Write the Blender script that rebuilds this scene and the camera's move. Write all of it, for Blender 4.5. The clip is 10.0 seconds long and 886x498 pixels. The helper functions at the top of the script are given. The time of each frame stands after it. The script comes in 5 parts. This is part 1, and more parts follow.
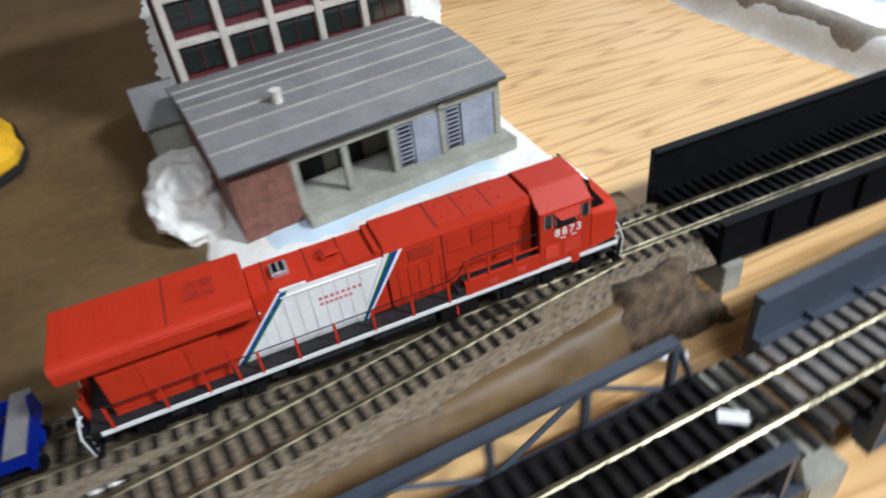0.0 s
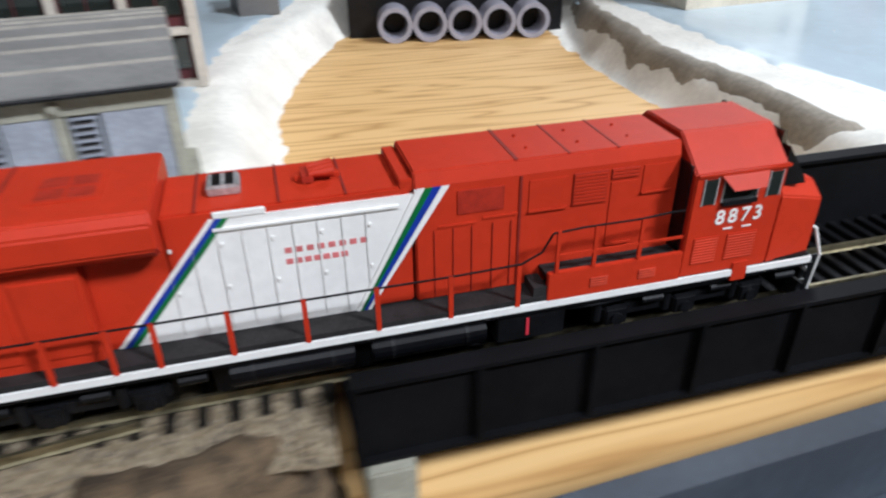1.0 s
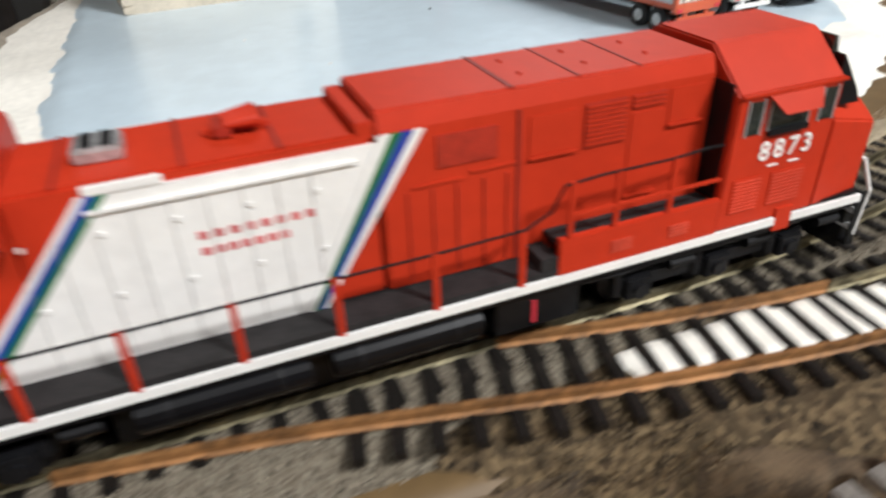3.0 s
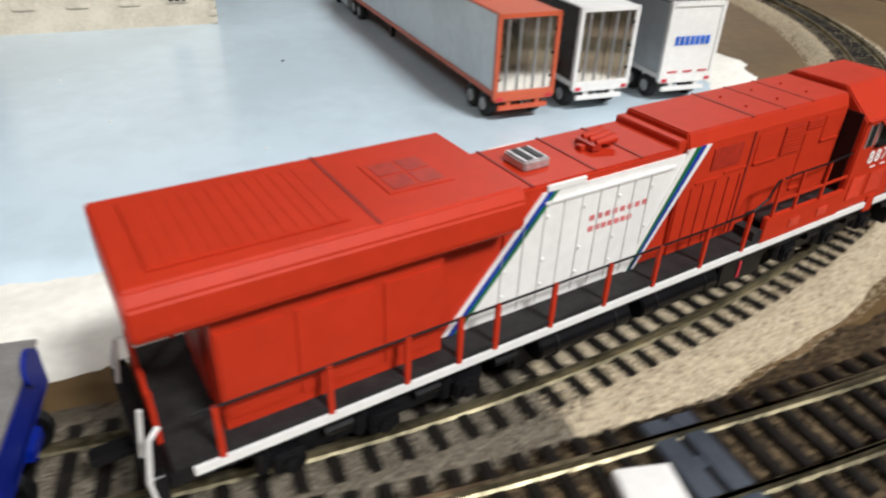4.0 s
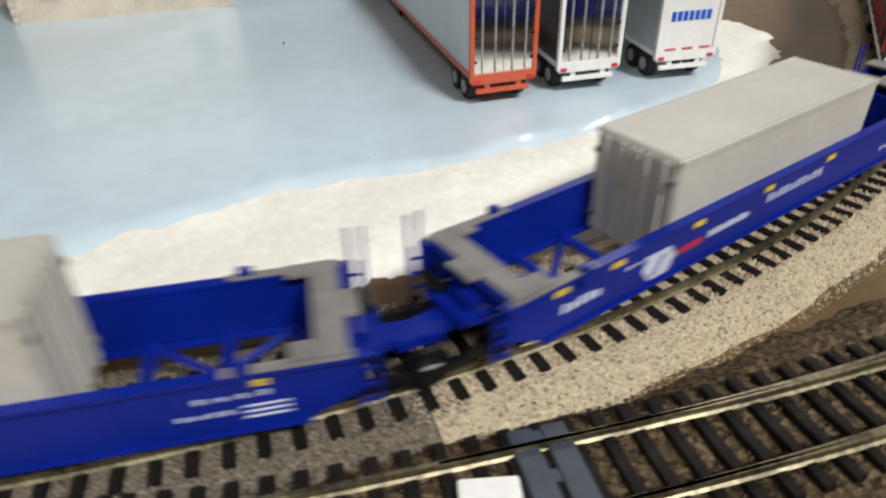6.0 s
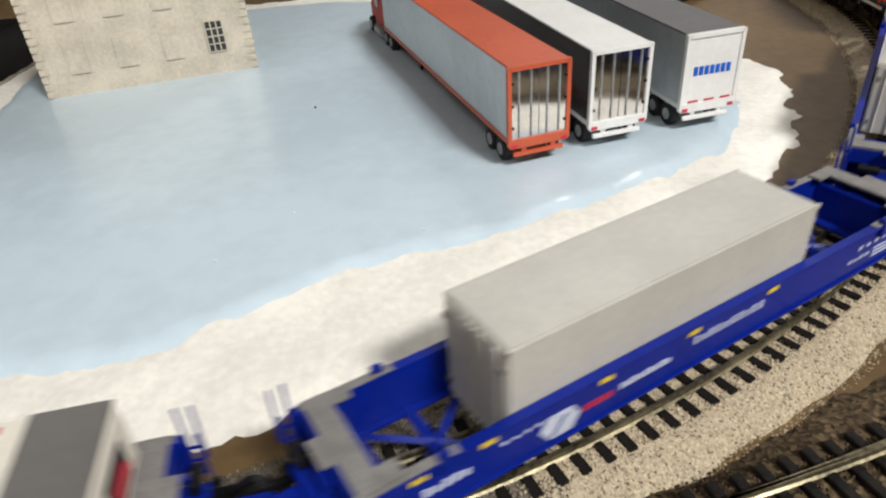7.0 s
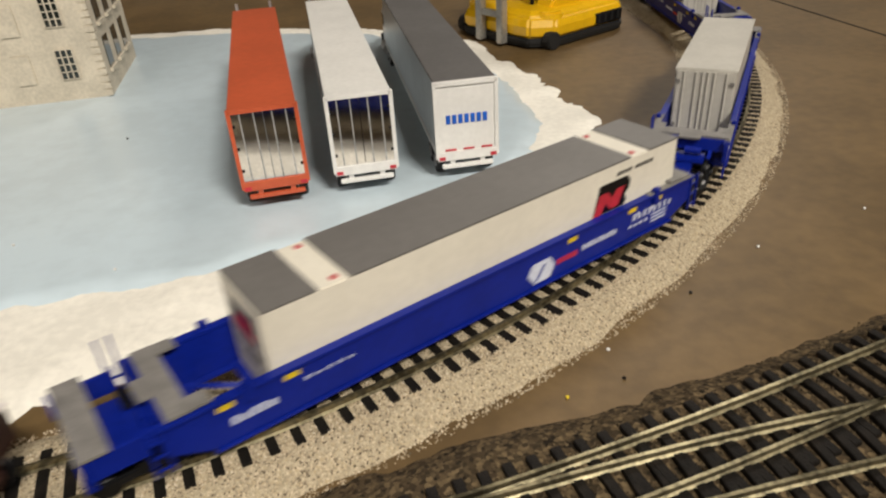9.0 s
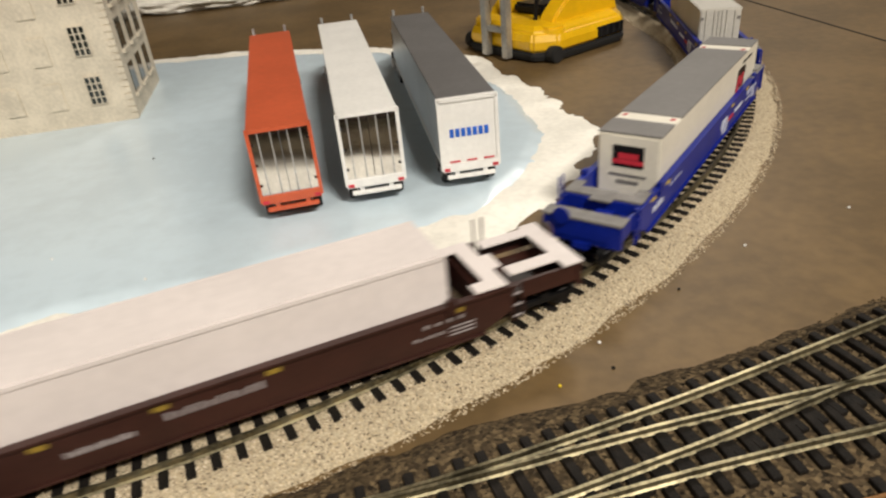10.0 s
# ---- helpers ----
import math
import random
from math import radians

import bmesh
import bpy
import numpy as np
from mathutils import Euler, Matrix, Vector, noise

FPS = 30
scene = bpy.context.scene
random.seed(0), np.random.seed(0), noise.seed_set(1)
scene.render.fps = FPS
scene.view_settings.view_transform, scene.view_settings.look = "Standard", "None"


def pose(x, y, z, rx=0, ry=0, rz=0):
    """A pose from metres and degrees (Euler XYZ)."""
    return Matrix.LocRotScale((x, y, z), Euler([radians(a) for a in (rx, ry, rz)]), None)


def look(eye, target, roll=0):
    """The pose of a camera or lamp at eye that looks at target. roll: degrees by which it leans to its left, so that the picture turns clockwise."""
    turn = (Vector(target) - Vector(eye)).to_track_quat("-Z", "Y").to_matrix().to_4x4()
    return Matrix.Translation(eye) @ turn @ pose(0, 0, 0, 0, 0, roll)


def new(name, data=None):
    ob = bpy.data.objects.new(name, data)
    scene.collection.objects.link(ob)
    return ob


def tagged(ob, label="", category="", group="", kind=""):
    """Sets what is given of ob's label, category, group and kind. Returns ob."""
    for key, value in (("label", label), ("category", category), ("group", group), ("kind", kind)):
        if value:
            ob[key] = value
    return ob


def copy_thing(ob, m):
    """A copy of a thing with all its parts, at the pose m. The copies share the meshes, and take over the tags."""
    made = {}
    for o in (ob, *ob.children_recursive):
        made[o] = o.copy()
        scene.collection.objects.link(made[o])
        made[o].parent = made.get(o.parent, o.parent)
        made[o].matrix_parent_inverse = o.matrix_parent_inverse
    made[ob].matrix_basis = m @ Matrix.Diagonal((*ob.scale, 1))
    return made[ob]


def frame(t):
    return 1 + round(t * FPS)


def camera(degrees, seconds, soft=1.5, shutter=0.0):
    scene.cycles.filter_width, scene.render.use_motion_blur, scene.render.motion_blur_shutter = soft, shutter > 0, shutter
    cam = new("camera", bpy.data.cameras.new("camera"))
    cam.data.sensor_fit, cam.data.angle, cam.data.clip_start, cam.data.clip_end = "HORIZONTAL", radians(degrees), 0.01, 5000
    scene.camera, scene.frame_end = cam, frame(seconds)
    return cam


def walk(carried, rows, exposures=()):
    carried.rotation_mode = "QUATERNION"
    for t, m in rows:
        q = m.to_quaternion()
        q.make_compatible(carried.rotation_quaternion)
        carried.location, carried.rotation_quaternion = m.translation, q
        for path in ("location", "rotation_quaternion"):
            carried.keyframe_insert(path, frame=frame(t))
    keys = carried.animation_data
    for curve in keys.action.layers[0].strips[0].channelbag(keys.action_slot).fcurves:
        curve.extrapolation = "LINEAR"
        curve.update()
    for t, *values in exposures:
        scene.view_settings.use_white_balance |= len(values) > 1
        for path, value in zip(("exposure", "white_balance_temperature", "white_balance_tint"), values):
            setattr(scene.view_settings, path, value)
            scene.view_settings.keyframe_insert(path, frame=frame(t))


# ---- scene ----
cam = camera(66.3, 10.0, soft=2.2, shutter=0.5)
PATH = [
    (0.00, look((0.2233, -0.2172, 0.2140), (0.2855, -0.0318, 0.0582), -7.61)),
    (0.40, look((0.3060, -0.1855, 0.1772), (0.3586, 0.0074, 0.0271), -3.77)),
    (0.70, look((0.3612, -0.1674, 0.1400), (0.4137, 0.0362, 0.0046), -1.62)),
    (1.00, look((0.4189, -0.1415, 0.1111), (0.4749, 0.0669, -0.0152), -0.70)),
    (1.20, look((0.4484, -0.1340, 0.1030), (0.5073, 0.0743, -0.0219), -0.69)),
    (1.50, look((0.5006, -0.1345, 0.0976), (0.5762, 0.0671, -0.0294), -1.77)),
    (1.80, look((0.5547, -0.1268, 0.0935), (0.6343, 0.0766, -0.0282), -1.64)),
    (2.00, look((0.6045, -0.1189, 0.0918), (0.6896, 0.0803, -0.0331), -0.48)),
    (2.10, look((0.6330, -0.1171, 0.0907), (0.7171, 0.0828, -0.0337), -0.75)),
    (2.30, look((0.6792, -0.1126, 0.0893), (0.7631, 0.0852, -0.0387), -1.08)),
    (2.50, look((0.7193, -0.1084, 0.0836), (0.7966, 0.0908, -0.0464), -2.71)),
    (2.80, look((0.7699, -0.1023, 0.0826), (0.8439, 0.0962, -0.0502), -2.07)),
    (3.00, look((0.7933, -0.1059, 0.0883), (0.8685, 0.0926, -0.0438), -2.27)),
    (3.20, look((0.8171, -0.1053, 0.0920), (0.8891, 0.0958, -0.0380), -1.58)),
    (4.30, look((0.9462, -0.1059, 0.1185), (1.0064, 0.0975, -0.0137), 3.12)),
    (4.50, look((0.9553, -0.0993, 0.1236), (1.0042, 0.1048, -0.0122), 1.80)),
    (5.00, look((0.9614, -0.0909, 0.1157), (0.9705, 0.1108, -0.0317), 0.54)),
    (5.50, look((0.9764, -0.0908, 0.1169), (0.9933, 0.1086, -0.0329), -0.15)),
    (6.00, look((0.9666, -0.1109, 0.1133), (1.0001, 0.0940, -0.0259), -1.20)),
    (6.10, look((0.9544, -0.1114, 0.1255), (0.9878, 0.0943, -0.0126), -2.80)),
    (7.50, look((0.9437, -0.1013, 0.1430), (0.9785, 0.1051, 0.0064), -4.60)),
    (8.00, look((1.0359, -0.0993, 0.1416), (1.0684, 0.1076, 0.0050), -4.99)),
    (8.30, look((1.0642, -0.1055, 0.1379), (1.0951, 0.1051, 0.0069), -3.81)),
    (8.50, look((1.0827, -0.1093, 0.1400), (1.1074, 0.1027, 0.0098), -4.39)),
    (9.00, look((1.0902, -0.1199, 0.1391), (1.1108, 0.0937, 0.0109), -3.61)),
    (9.50, look((1.0944, -0.1341, 0.1383), (1.1139, 0.0825, 0.0149), -5.18)),
    (9.60, look((1.0987, -0.1337, 0.1399), (1.1173, 0.0812, 0.0133), -4.58)),
    (10.00, look((1.0947, -0.1391, 0.1460), (1.1088, 0.0776, 0.0222), -5.70)),
]
EXPOSURES = [(0.0, 0.28, 5200, 10), (1.5, 0.26, 5450, 10), (3.0, 0.16, 5800, 10), (4.5, -0.2, 5850, 10), (5.5, -0.66, 5950, 10), (6.2, -0.1, 5950, 10), (7.5, -0.3, 6050, 10), (8.0, -0.44, 6200, 10), (8.5, -0.46, 6550, 10), (9.6, -0.14, 6650, 10), (10.0, -0.16, 6650, 10)]
walk(cam, PATH, EXPOSURES)

# ---- world and light ----
world = bpy.data.worlds.new("world")
scene.world = world
world.use_nodes = True
bg = world.node_tree.nodes["Background"]
bg.inputs["Color"].default_value = (1.0, 0.93, 0.84, 1)
bg.inputs["Strength"].default_value = 0.015


def area_lamp(name, eye, target, sx, sy, power, color):
    data = bpy.data.lights.new(name, "AREA")
    data.shape, data.size, data.size_y, data.energy, data.color = "RECTANGLE", sx, sy, power, color
    ob = new(name, data)
    ob.matrix_world = look(eye, target)
    return ob


# south-east lamp follows the cast shadows; north pair and west lamp are added fill
LAMPS = [((1.86, 1.95, 1.70), 0.30, 0.50, 12), ((2.28, 1.88, 1.70), 0.30, 0.50, 12), ((1.78, -1.36, 1.80), 0.55, 0.32, 96), ((0.1, -1.40, 1.80), 0.9, 0.5, 15)]
for place, sx, sy, power in LAMPS:
    area_lamp("unseen_room_lamp", (place[0], place[1], place[2] - 0.02), (place[0], place[1] + 0.001, 0), sx, sy, power, (1.0, 0.94, 0.85))


# ---- materials ----
def mat(name, color, rough=0.5, metal=0.0, scale=60.0, amount=0.12, bump=0.0, coat=0.0, bump_scale=None, second=None, spread=(0.4, 0.6), spec=0.5):
    m = bpy.data.materials.new(name)
    m.use_nodes = True
    nt = m.node_tree
    b = nt.nodes["Principled BSDF"]
    b.inputs["Roughness"].default_value, b.inputs["Metallic"].default_value = rough, metal
    b.inputs["Coat Weight"].default_value = coat
    b.inputs["Specular IOR Level"].default_value = spec
    b.inputs["Coat Roughness"].default_value = 0.08
    geo = nt.nodes.new("ShaderNodeTexCoord")
    n1, n2 = nt.nodes.new("ShaderNodeTexNoise"), nt.nodes.new("ShaderNodeTexNoise")
    n1.inputs["Scale"].default_value, n1.inputs["Detail"].default_value = scale, 6
    n2.inputs["Scale"].default_value, n2.inputs["Detail"].default_value = scale * 9, 3
    for n in (n1, n2):
        nt.links.new(geo.outputs["Object"], n.inputs["Vector"])
    add = nt.nodes.new("ShaderNodeMix")
    add.data_type = "FLOAT"
    add.inputs["Factor"].default_value = 0.4
    nt.links.new(n1.outputs["Fac"], add.inputs["A"])
    nt.links.new(n2.outputs["Fac"], add.inputs["B"])
    ramp = nt.nodes.new("ShaderNodeValToRGB")
    e = ramp.color_ramp.elements
    e[0].position, e[1].position = spread
    if second is None:
        second = [c * (1 - 2 * amount) for c in color]
        color = [min(1, c * (1 + amount * 0.4)) for c in color]
    e[0].color, e[1].color = (*second, 1), (*color, 1)
    nt.links.new(add.outputs["Result"], ramp.inputs["Fac"])
    nt.links.new(ramp.outputs["Color"], b.inputs["Base Color"])
    if bump:
        bp = nt.nodes.new("ShaderNodeBump")
        bp.inputs["Strength"].default_value, bp.inputs["Distance"].default_value = bump, 0.0008
        n3 = nt.nodes.new("ShaderNodeTexNoise")
        n3.inputs["Scale"].default_value, n3.inputs["Detail"].default_value = bump_scale or scale * 6, 5
        nt.links.new(geo.outputs["Object"], n3.inputs["Vector"])
        nt.links.new(n3.outputs["Fac"], bp.inputs["Height"])
        nt.links.new(bp.outputs["Normal"], b.inputs["Normal"])
    return m


def wood_mat():
    m = mat("plywood", (0.50, 0.30, 0.115), 0.55, scale=9, amount=0.1, bump=0.15)
    nt = m.node_tree
    b = nt.nodes["Principled BSDF"]
    tc = nt.nodes.new("ShaderNodeTexCoord")
    mp = nt.nodes.new("ShaderNodeMapping")
    mp.inputs["Scale"].default_value = (0.9, 11, 1)
    mp.inputs["Rotation"].default_value = (0, 0, radians(-4))
    nz = nt.nodes.new("ShaderNodeTexNoise")
    nz.inputs["Scale"].default_value, nz.inputs["Detail"].default_value, nz.inputs["Distortion"].default_value = 1.6, 3, 0.5
    wv = nt.nodes.new("ShaderNodeMath")
    wv.operation = "PINGPONG"
    wv.inputs[1].default_value = 0.030
    up = nt.nodes.new("ShaderNodeMath")
    up.operation = "MULTIPLY"
    up.inputs[1].default_value = 1 / 0.030
    rp = nt.nodes.new("ShaderNodeValToRGB")
    e = rp.color_ramp.elements
    e[0].position, e[1].position = 0.0, 0.55
    e[0].color, e[1].color = (0.50, 0.28, 0.095, 1), (0.74, 0.48, 0.20, 1)
    mid = e.new(0.22)
    mid.color = (0.65, 0.395, 0.15, 1)
    nt.links.new(tc.outputs["Object"], mp.inputs["Vector"])
    nt.links.new(mp.outputs["Vector"], nz.inputs["Vector"])
    nt.links.new(nz.outputs["Fac"], wv.inputs[0])
    nt.links.new(wv.outputs["Value"], up.inputs[0])
    nt.links.new(up.outputs["Value"], rp.inputs["Fac"])
    nt.links.new(rp.outputs["Color"], b.inputs["Base Color"])
    return m


def grain_mat(name, colors, scale):
    """Small stones: a cell pattern of several colours with relief."""
    m = mat(name, colors[0], 0.9, scale=40, amount=0.1, spec=0.15)
    nt = m.node_tree
    b = nt.nodes["Principled BSDF"]
    tc = nt.nodes.new("ShaderNodeTexCoord")
    vo = nt.nodes.new("ShaderNodeTexVoronoi")
    vo.inputs["Scale"].default_value = scale
    rp = nt.nodes.new("ShaderNodeValToRGB")
    e = rp.color_ramp.elements
    for k, c in enumerate(colors):
        el = e[k] if k < 2 else e.new(0.5)
        el.color = (*c, 1)
    for k in range(len(e)):
        e[k].position = k / max(1, len(e) - 1)
    sep = nt.nodes.new("ShaderNodeSeparateColor")
    nt.links.new(tc.outputs["Object"], vo.inputs["Vector"])
    nt.links.new(vo.outputs["Color"], sep.inputs["Color"])
    nt.links.new(sep.outputs["Red"], rp.inputs["Fac"])
    nt.links.new(rp.outputs["Color"], b.inputs["Base Color"])
    bp = nt.nodes.new("ShaderNodeBump")
    bp.inputs["Strength"].default_value, bp.inputs["Distance"].default_value = 0.6, 0.0005
    nt.links.new(vo.outputs["Distance"], bp.inputs["Height"])
    nt.links.new(bp.outputs["Normal"], b.inputs["Normal"])
    return m


def stone_mat(name, colors):
    """Loose grains, each with its own colour."""
    m = mat(name, colors[0], 0.9, scale=200, amount=0.1, spec=0.2)
    nt = m.node_tree
    b = nt.nodes["Principled BSDF"]
    g = nt.nodes.new("ShaderNodeNewGeometry")
    rp = nt.nodes.new("ShaderNodeValToRGB")
    e = rp.color_ramp.elements
    for k, c in enumerate(colors):
        el = e[k] if k < 2 else e.new(0.5)
        el.color = (*c, 1)
    for k in range(len(e)):
        e[k].position = k / max(1, len(e) - 1)
    nt.links.new(g.outputs["Random Per Island"], rp.inputs["Fac"])
    nt.links.new(rp.outputs["Color"], b.inputs["Base Color"])
    return m


BROWN = mat("brown_paint", (0.150, 0.096, 0.041), 0.5, scale=14, amount=0.14, bump=0.2, bump_scale=180, spec=0.3)
PLASTER = mat("white_plaster", (0.86, 0.83, 0.75), 0.75, scale=28, amount=0.07, bump=0.4, bump_scale=70)
LOT = mat("pale_blue_paint", (0.58, 0.69, 0.76), 0.28, scale=10, amount=0.05, bump=0.04, bump_scale=40, coat=0.15)
WOOD = wood_mat()
RED = mat("red_paint", (0.46, 0.030, 0.008), 0.5, scale=30, amount=0.05, spec=0.22)
RED2 = mat("red_louvre", (0.36, 0.022, 0.008), 0.5, scale=300, amount=0.15)
WHITE = mat("white_paint", (0.80, 0.79, 0.76), 0.4, scale=40, amount=0.04)
SEAM = mat("panel_seam", (0.42, 0.41, 0.40), 0.6)
SOFTSEAM = mat("soft_panel_seam", (0.60, 0.59, 0.57), 0.6)
REDSEAM = mat("red_seam", (0.22, 0.013, 0.006), 0.6)
TANKBLACK = mat("satin_black_tank", (0.004, 0.004, 0.005), 0.3, scale=120, amount=0.2, spec=0.22)
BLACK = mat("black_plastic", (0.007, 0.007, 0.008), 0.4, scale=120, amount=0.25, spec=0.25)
WALKWAY = mat("dark_grey_walkway", (0.024, 0.022, 0.022), 0.7, scale=200, amount=0.2, spec=0.2)
GREEN = mat("green_stripe", (0.01, 0.14, 0.03), 0.4)
NAVY = mat("blue_stripe", (0.012, 0.035, 0.32), 0.4)
TEXTRED = mat("red_lettering", (0.55, 0.03, 0.05), 0.5)
SOFTRED = mat("worn_red_lettering", (0.62, 0.17, 0.17), 0.5)
MARKWHITE = mat("pale_marking", (0.62, 0.66, 0.78), 0.5)
GLASS = mat("dark_glass", (0.02, 0.025, 0.022), 0.08, coat=0.6)
CHROME = mat("bare_metal", (0.62, 0.62, 0.62), 0.3, 0.6, scale=90, amount=0.2)
STEEL = mat("rail_steel", (0.40, 0.35, 0.22), 0.38, 0.9, scale=60, amount=0.35)
RUST = mat("rusty_rail", (0.30, 0.145, 0.05), 0.6, 0.3, scale=50, amount=0.3)
TIE = mat("dark_brown_tie", (0.0105, 0.0080, 0.0060), 0.65, scale=220, amount=0.35, bump=0.3, spec=0.25)
BALLAST = grain_mat("pale_ballast", [(0.08, 0.06, 0.04), (0.44, 0.35, 0.22), (0.60, 0.50, 0.35), (0.30, 0.25, 0.17), (0.48, 0.41, 0.29)], 1700)
STONES = stone_mat("ballast_grains", [(0.05, 0.038, 0.025), (0.42, 0.34, 0.22), (0.62, 0.51, 0.36), (0.30, 0.24, 0.16), (0.50, 0.42, 0.30), (0.68, 0.60, 0.46)])
SAND = grain_mat("sandy_ballast", [(0.05, 0.04, 0.03), (0.19, 0.145, 0.09), (0.27, 0.22, 0.15), (0.14, 0.11, 0.07)], 900)
MIDBALLAST = grain_mat("grey_brown_ballast", [(0.030, 0.025, 0.018), (0.13, 0.11, 0.080), (0.21, 0.185, 0.14), (0.075, 0.062, 0.044), (0.16, 0.135, 0.10)], 1500)
MIDSTONES = stone_mat("grey_brown_grains", [(0.04, 0.032, 0.025), (0.20, 0.17, 0.13), (0.30, 0.26, 0.20), (0.12, 0.10, 0.075)])
ROADSTRIP = mat("grey_brown_strip", (0.34, 0.30, 0.24), 0.7, scale=40, amount=0.15, bump=0.3)
DARKBALLAST = grain_mat("dark_ballast", [(0.012, 0.009, 0.006), (0.042, 0.029, 0.017), (0.09, 0.063, 0.034), (0.024, 0.018, 0.011), (0.16, 0.115, 0.062)], 800)
DARKSTONES = stone_mat("dark_grains", [(0.02, 0.015, 0.010), (0.07, 0.05, 0.03), (0.20, 0.15, 0.085), (0.035, 0.026, 0.018)])
BLUECAR = mat("bright_blue_plastic", (0.003, 0.015, 0.235), 0.4, scale=50, amount=0.08, spec=0.3)
BROWNCAR = mat("maroon_brown_plastic", (0.040, 0.013, 0.009), 0.45, scale=60, amount=0.15)
GREYPLATE = mat("grey_walkway_plate", (0.21, 0.20, 0.19), 0.6, scale=150, amount=0.12)
CONTGREY = mat("warm_grey_plastic", (0.50, 0.48, 0.43), 0.5, scale=40, amount=0.05)
CONTWHITE = mat("cream_white_paint", (0.76, 0.72, 0.62), 0.45, scale=40, amount=0.04)
CONTPALE = mat("pale_lilac_white_paint", (0.72, 0.66, 0.64), 0.45, scale=30, amount=0.04)
ROOFGREY = mat("mid_grey_roof", (0.15, 0.142, 0.135), 0.5, scale=30, amount=0.06)
YELLOW = mat("yellow_mark", (0.75, 0.55, 0.02), 0.45)
DULLYELLOW = mat("dull_yellow_mark", (0.30, 0.20, 0.03), 0.5)
DULLWHITE = mat("dull_pale_marking", (0.34, 0.31, 0.31), 0.5)
DARKROOF = mat("dark_grey_roof", (0.105, 0.10, 0.098), 0.55, scale=30, amount=0.08)
# polished trailer side: the dark room it mirrors is put into the base colour
SIDEREFLECT = mat("side_with_painted_dark_reflection", (0.07, 0.062, 0.055), 0.2, 0.4, scale=20, amount=0.15)
SLATRED = mat("light_red_slat", (0.60, 0.065, 0.03), 0.5)
ORANGE = mat("orange_paint", (0.56, 0.105, 0.042), 0.4, scale=25, amount=0.06)
SILVER = mat("silver_side", (0.55, 0.58, 0.60), 0.3, 0.3, scale=20, amount=0.06)
DOORCHROME = mat("polished_door", (0.82, 0.81, 0.79), 0.10, 1.0, scale=60, amount=0.08)
BLUETEXT = mat("blue_lettering", (0.01, 0.12, 0.60), 0.5)
TYRE = mat("black_rubber", (0.012, 0.012, 0.012), 0.7)
GIRDER_BLACK = mat("black_girder", (0.005, 0.005, 0.006), 0.6, scale=60, amount=0.2, spec=0.14)
GIRDER_GREY = mat("blue_grey_girder", (0.050, 0.061, 0.080), 0.5, scale=40, amount=0.12)
GREYTIE = mat("grey_brown_tie", (0.20, 0.18, 0.155), 0.7, scale=150, amount=0.2)
BRICK = mat("red_brick", (0.26, 0.115, 0.080), 0.8, scale=200, amount=0.2)
MORTAR = mat("mortar", (0.38, 0.30, 0.24), 0.9)
CONCRETE = mat("greenish_grey_concrete", (0.36, 0.35, 0.28), 0.75, scale=60, amount=0.12, bump=0.2)
METALROOF = mat("grey_roof_panel", (0.22, 0.215, 0.205), 0.55, scale=40, amount=0.10)
SEAMLIGHT = mat("roof_seam", (0.42, 0.39, 0.34), 0.6)
LOUVRE = mat("grey_louvre", (0.33, 0.35, 0.40), 0.5)
STONEWALL = mat("cream_stone", (0.66, 0.59, 0.47), 0.75, scale=50, amount=0.10, bump=0.25)
FRAMEWHITE = mat("off_white_frame", (0.60, 0.54, 0.46), 0.6, scale=60, amount=0.1)
MAROON = mat("maroon_panel", (0.10, 0.018, 0.022), 0.5)
PIPEGREY = mat("grey_plastic_pipe", (0.32, 0.31, 0.36), 0.45, scale=60, amount=0.1)
TOYYELLOW = mat("yellow_toy_plastic", (0.80, 0.46, 0.008), 0.3, scale=30, amount=0.05, coat=0.3)
CLEARGREY = mat("grey_mast", (0.40, 0.38, 0.34), 0.3, 0.5)
ROOM = mat("room_wall", (0.45, 0.40, 0.33), 0.8, scale=3, amount=0.08)
FLOORMAT = mat("room_floor", (0.18, 0.15, 0.12), 0.6, scale=5, amount=0.1)
lampmat = bpy.data.materials.new("lit_diffuser")
lampmat.use_nodes = True
lampmat.node_tree.nodes["Principled BSDF"].inputs["Emission Color"].default_value = (1.0, 0.94, 0.85, 1)
lampmat.node_tree.nodes["Principled BSDF"].inputs["Emission Strength"].default_value = 6.0


# ---- mesh helpers ----
def box(bm, x0, x1, y0, y1, z0, z1, m=None):
    v = [Vector((x, y, z)) for x in (x0, x1) for y in (y0, y1) for z in (z0, z1)]
    if m is not None:
        v = [m @ p for p in v]
    v = [bm.verts.new(p) for p in v]
    for f in ((0, 1, 3, 2), (4, 6, 7, 5), (0, 4, 5, 1), (2, 3, 7, 6), (0, 2, 6, 4), (1, 5, 7, 3)):
        bm.faces.new([v[i] for i in f])
    return bm


def prism(bm, profile, x0, x1, squeeze=1.0):
    """Extrudes a (y, z) profile along x."""
    a = [bm.verts.new((x0, y, z)) for y, z in profile]
    b = [bm.verts.new((x1, y * squeeze, z)) for y, z in profile]
    n = len(profile)
    bm.faces.new(a[::-1])
    bm.faces.new(b)
    for i in range(n):
        bm.faces.new((a[i], a[(i + 1) % n], b[(i + 1) % n], b[i]))
    return bm


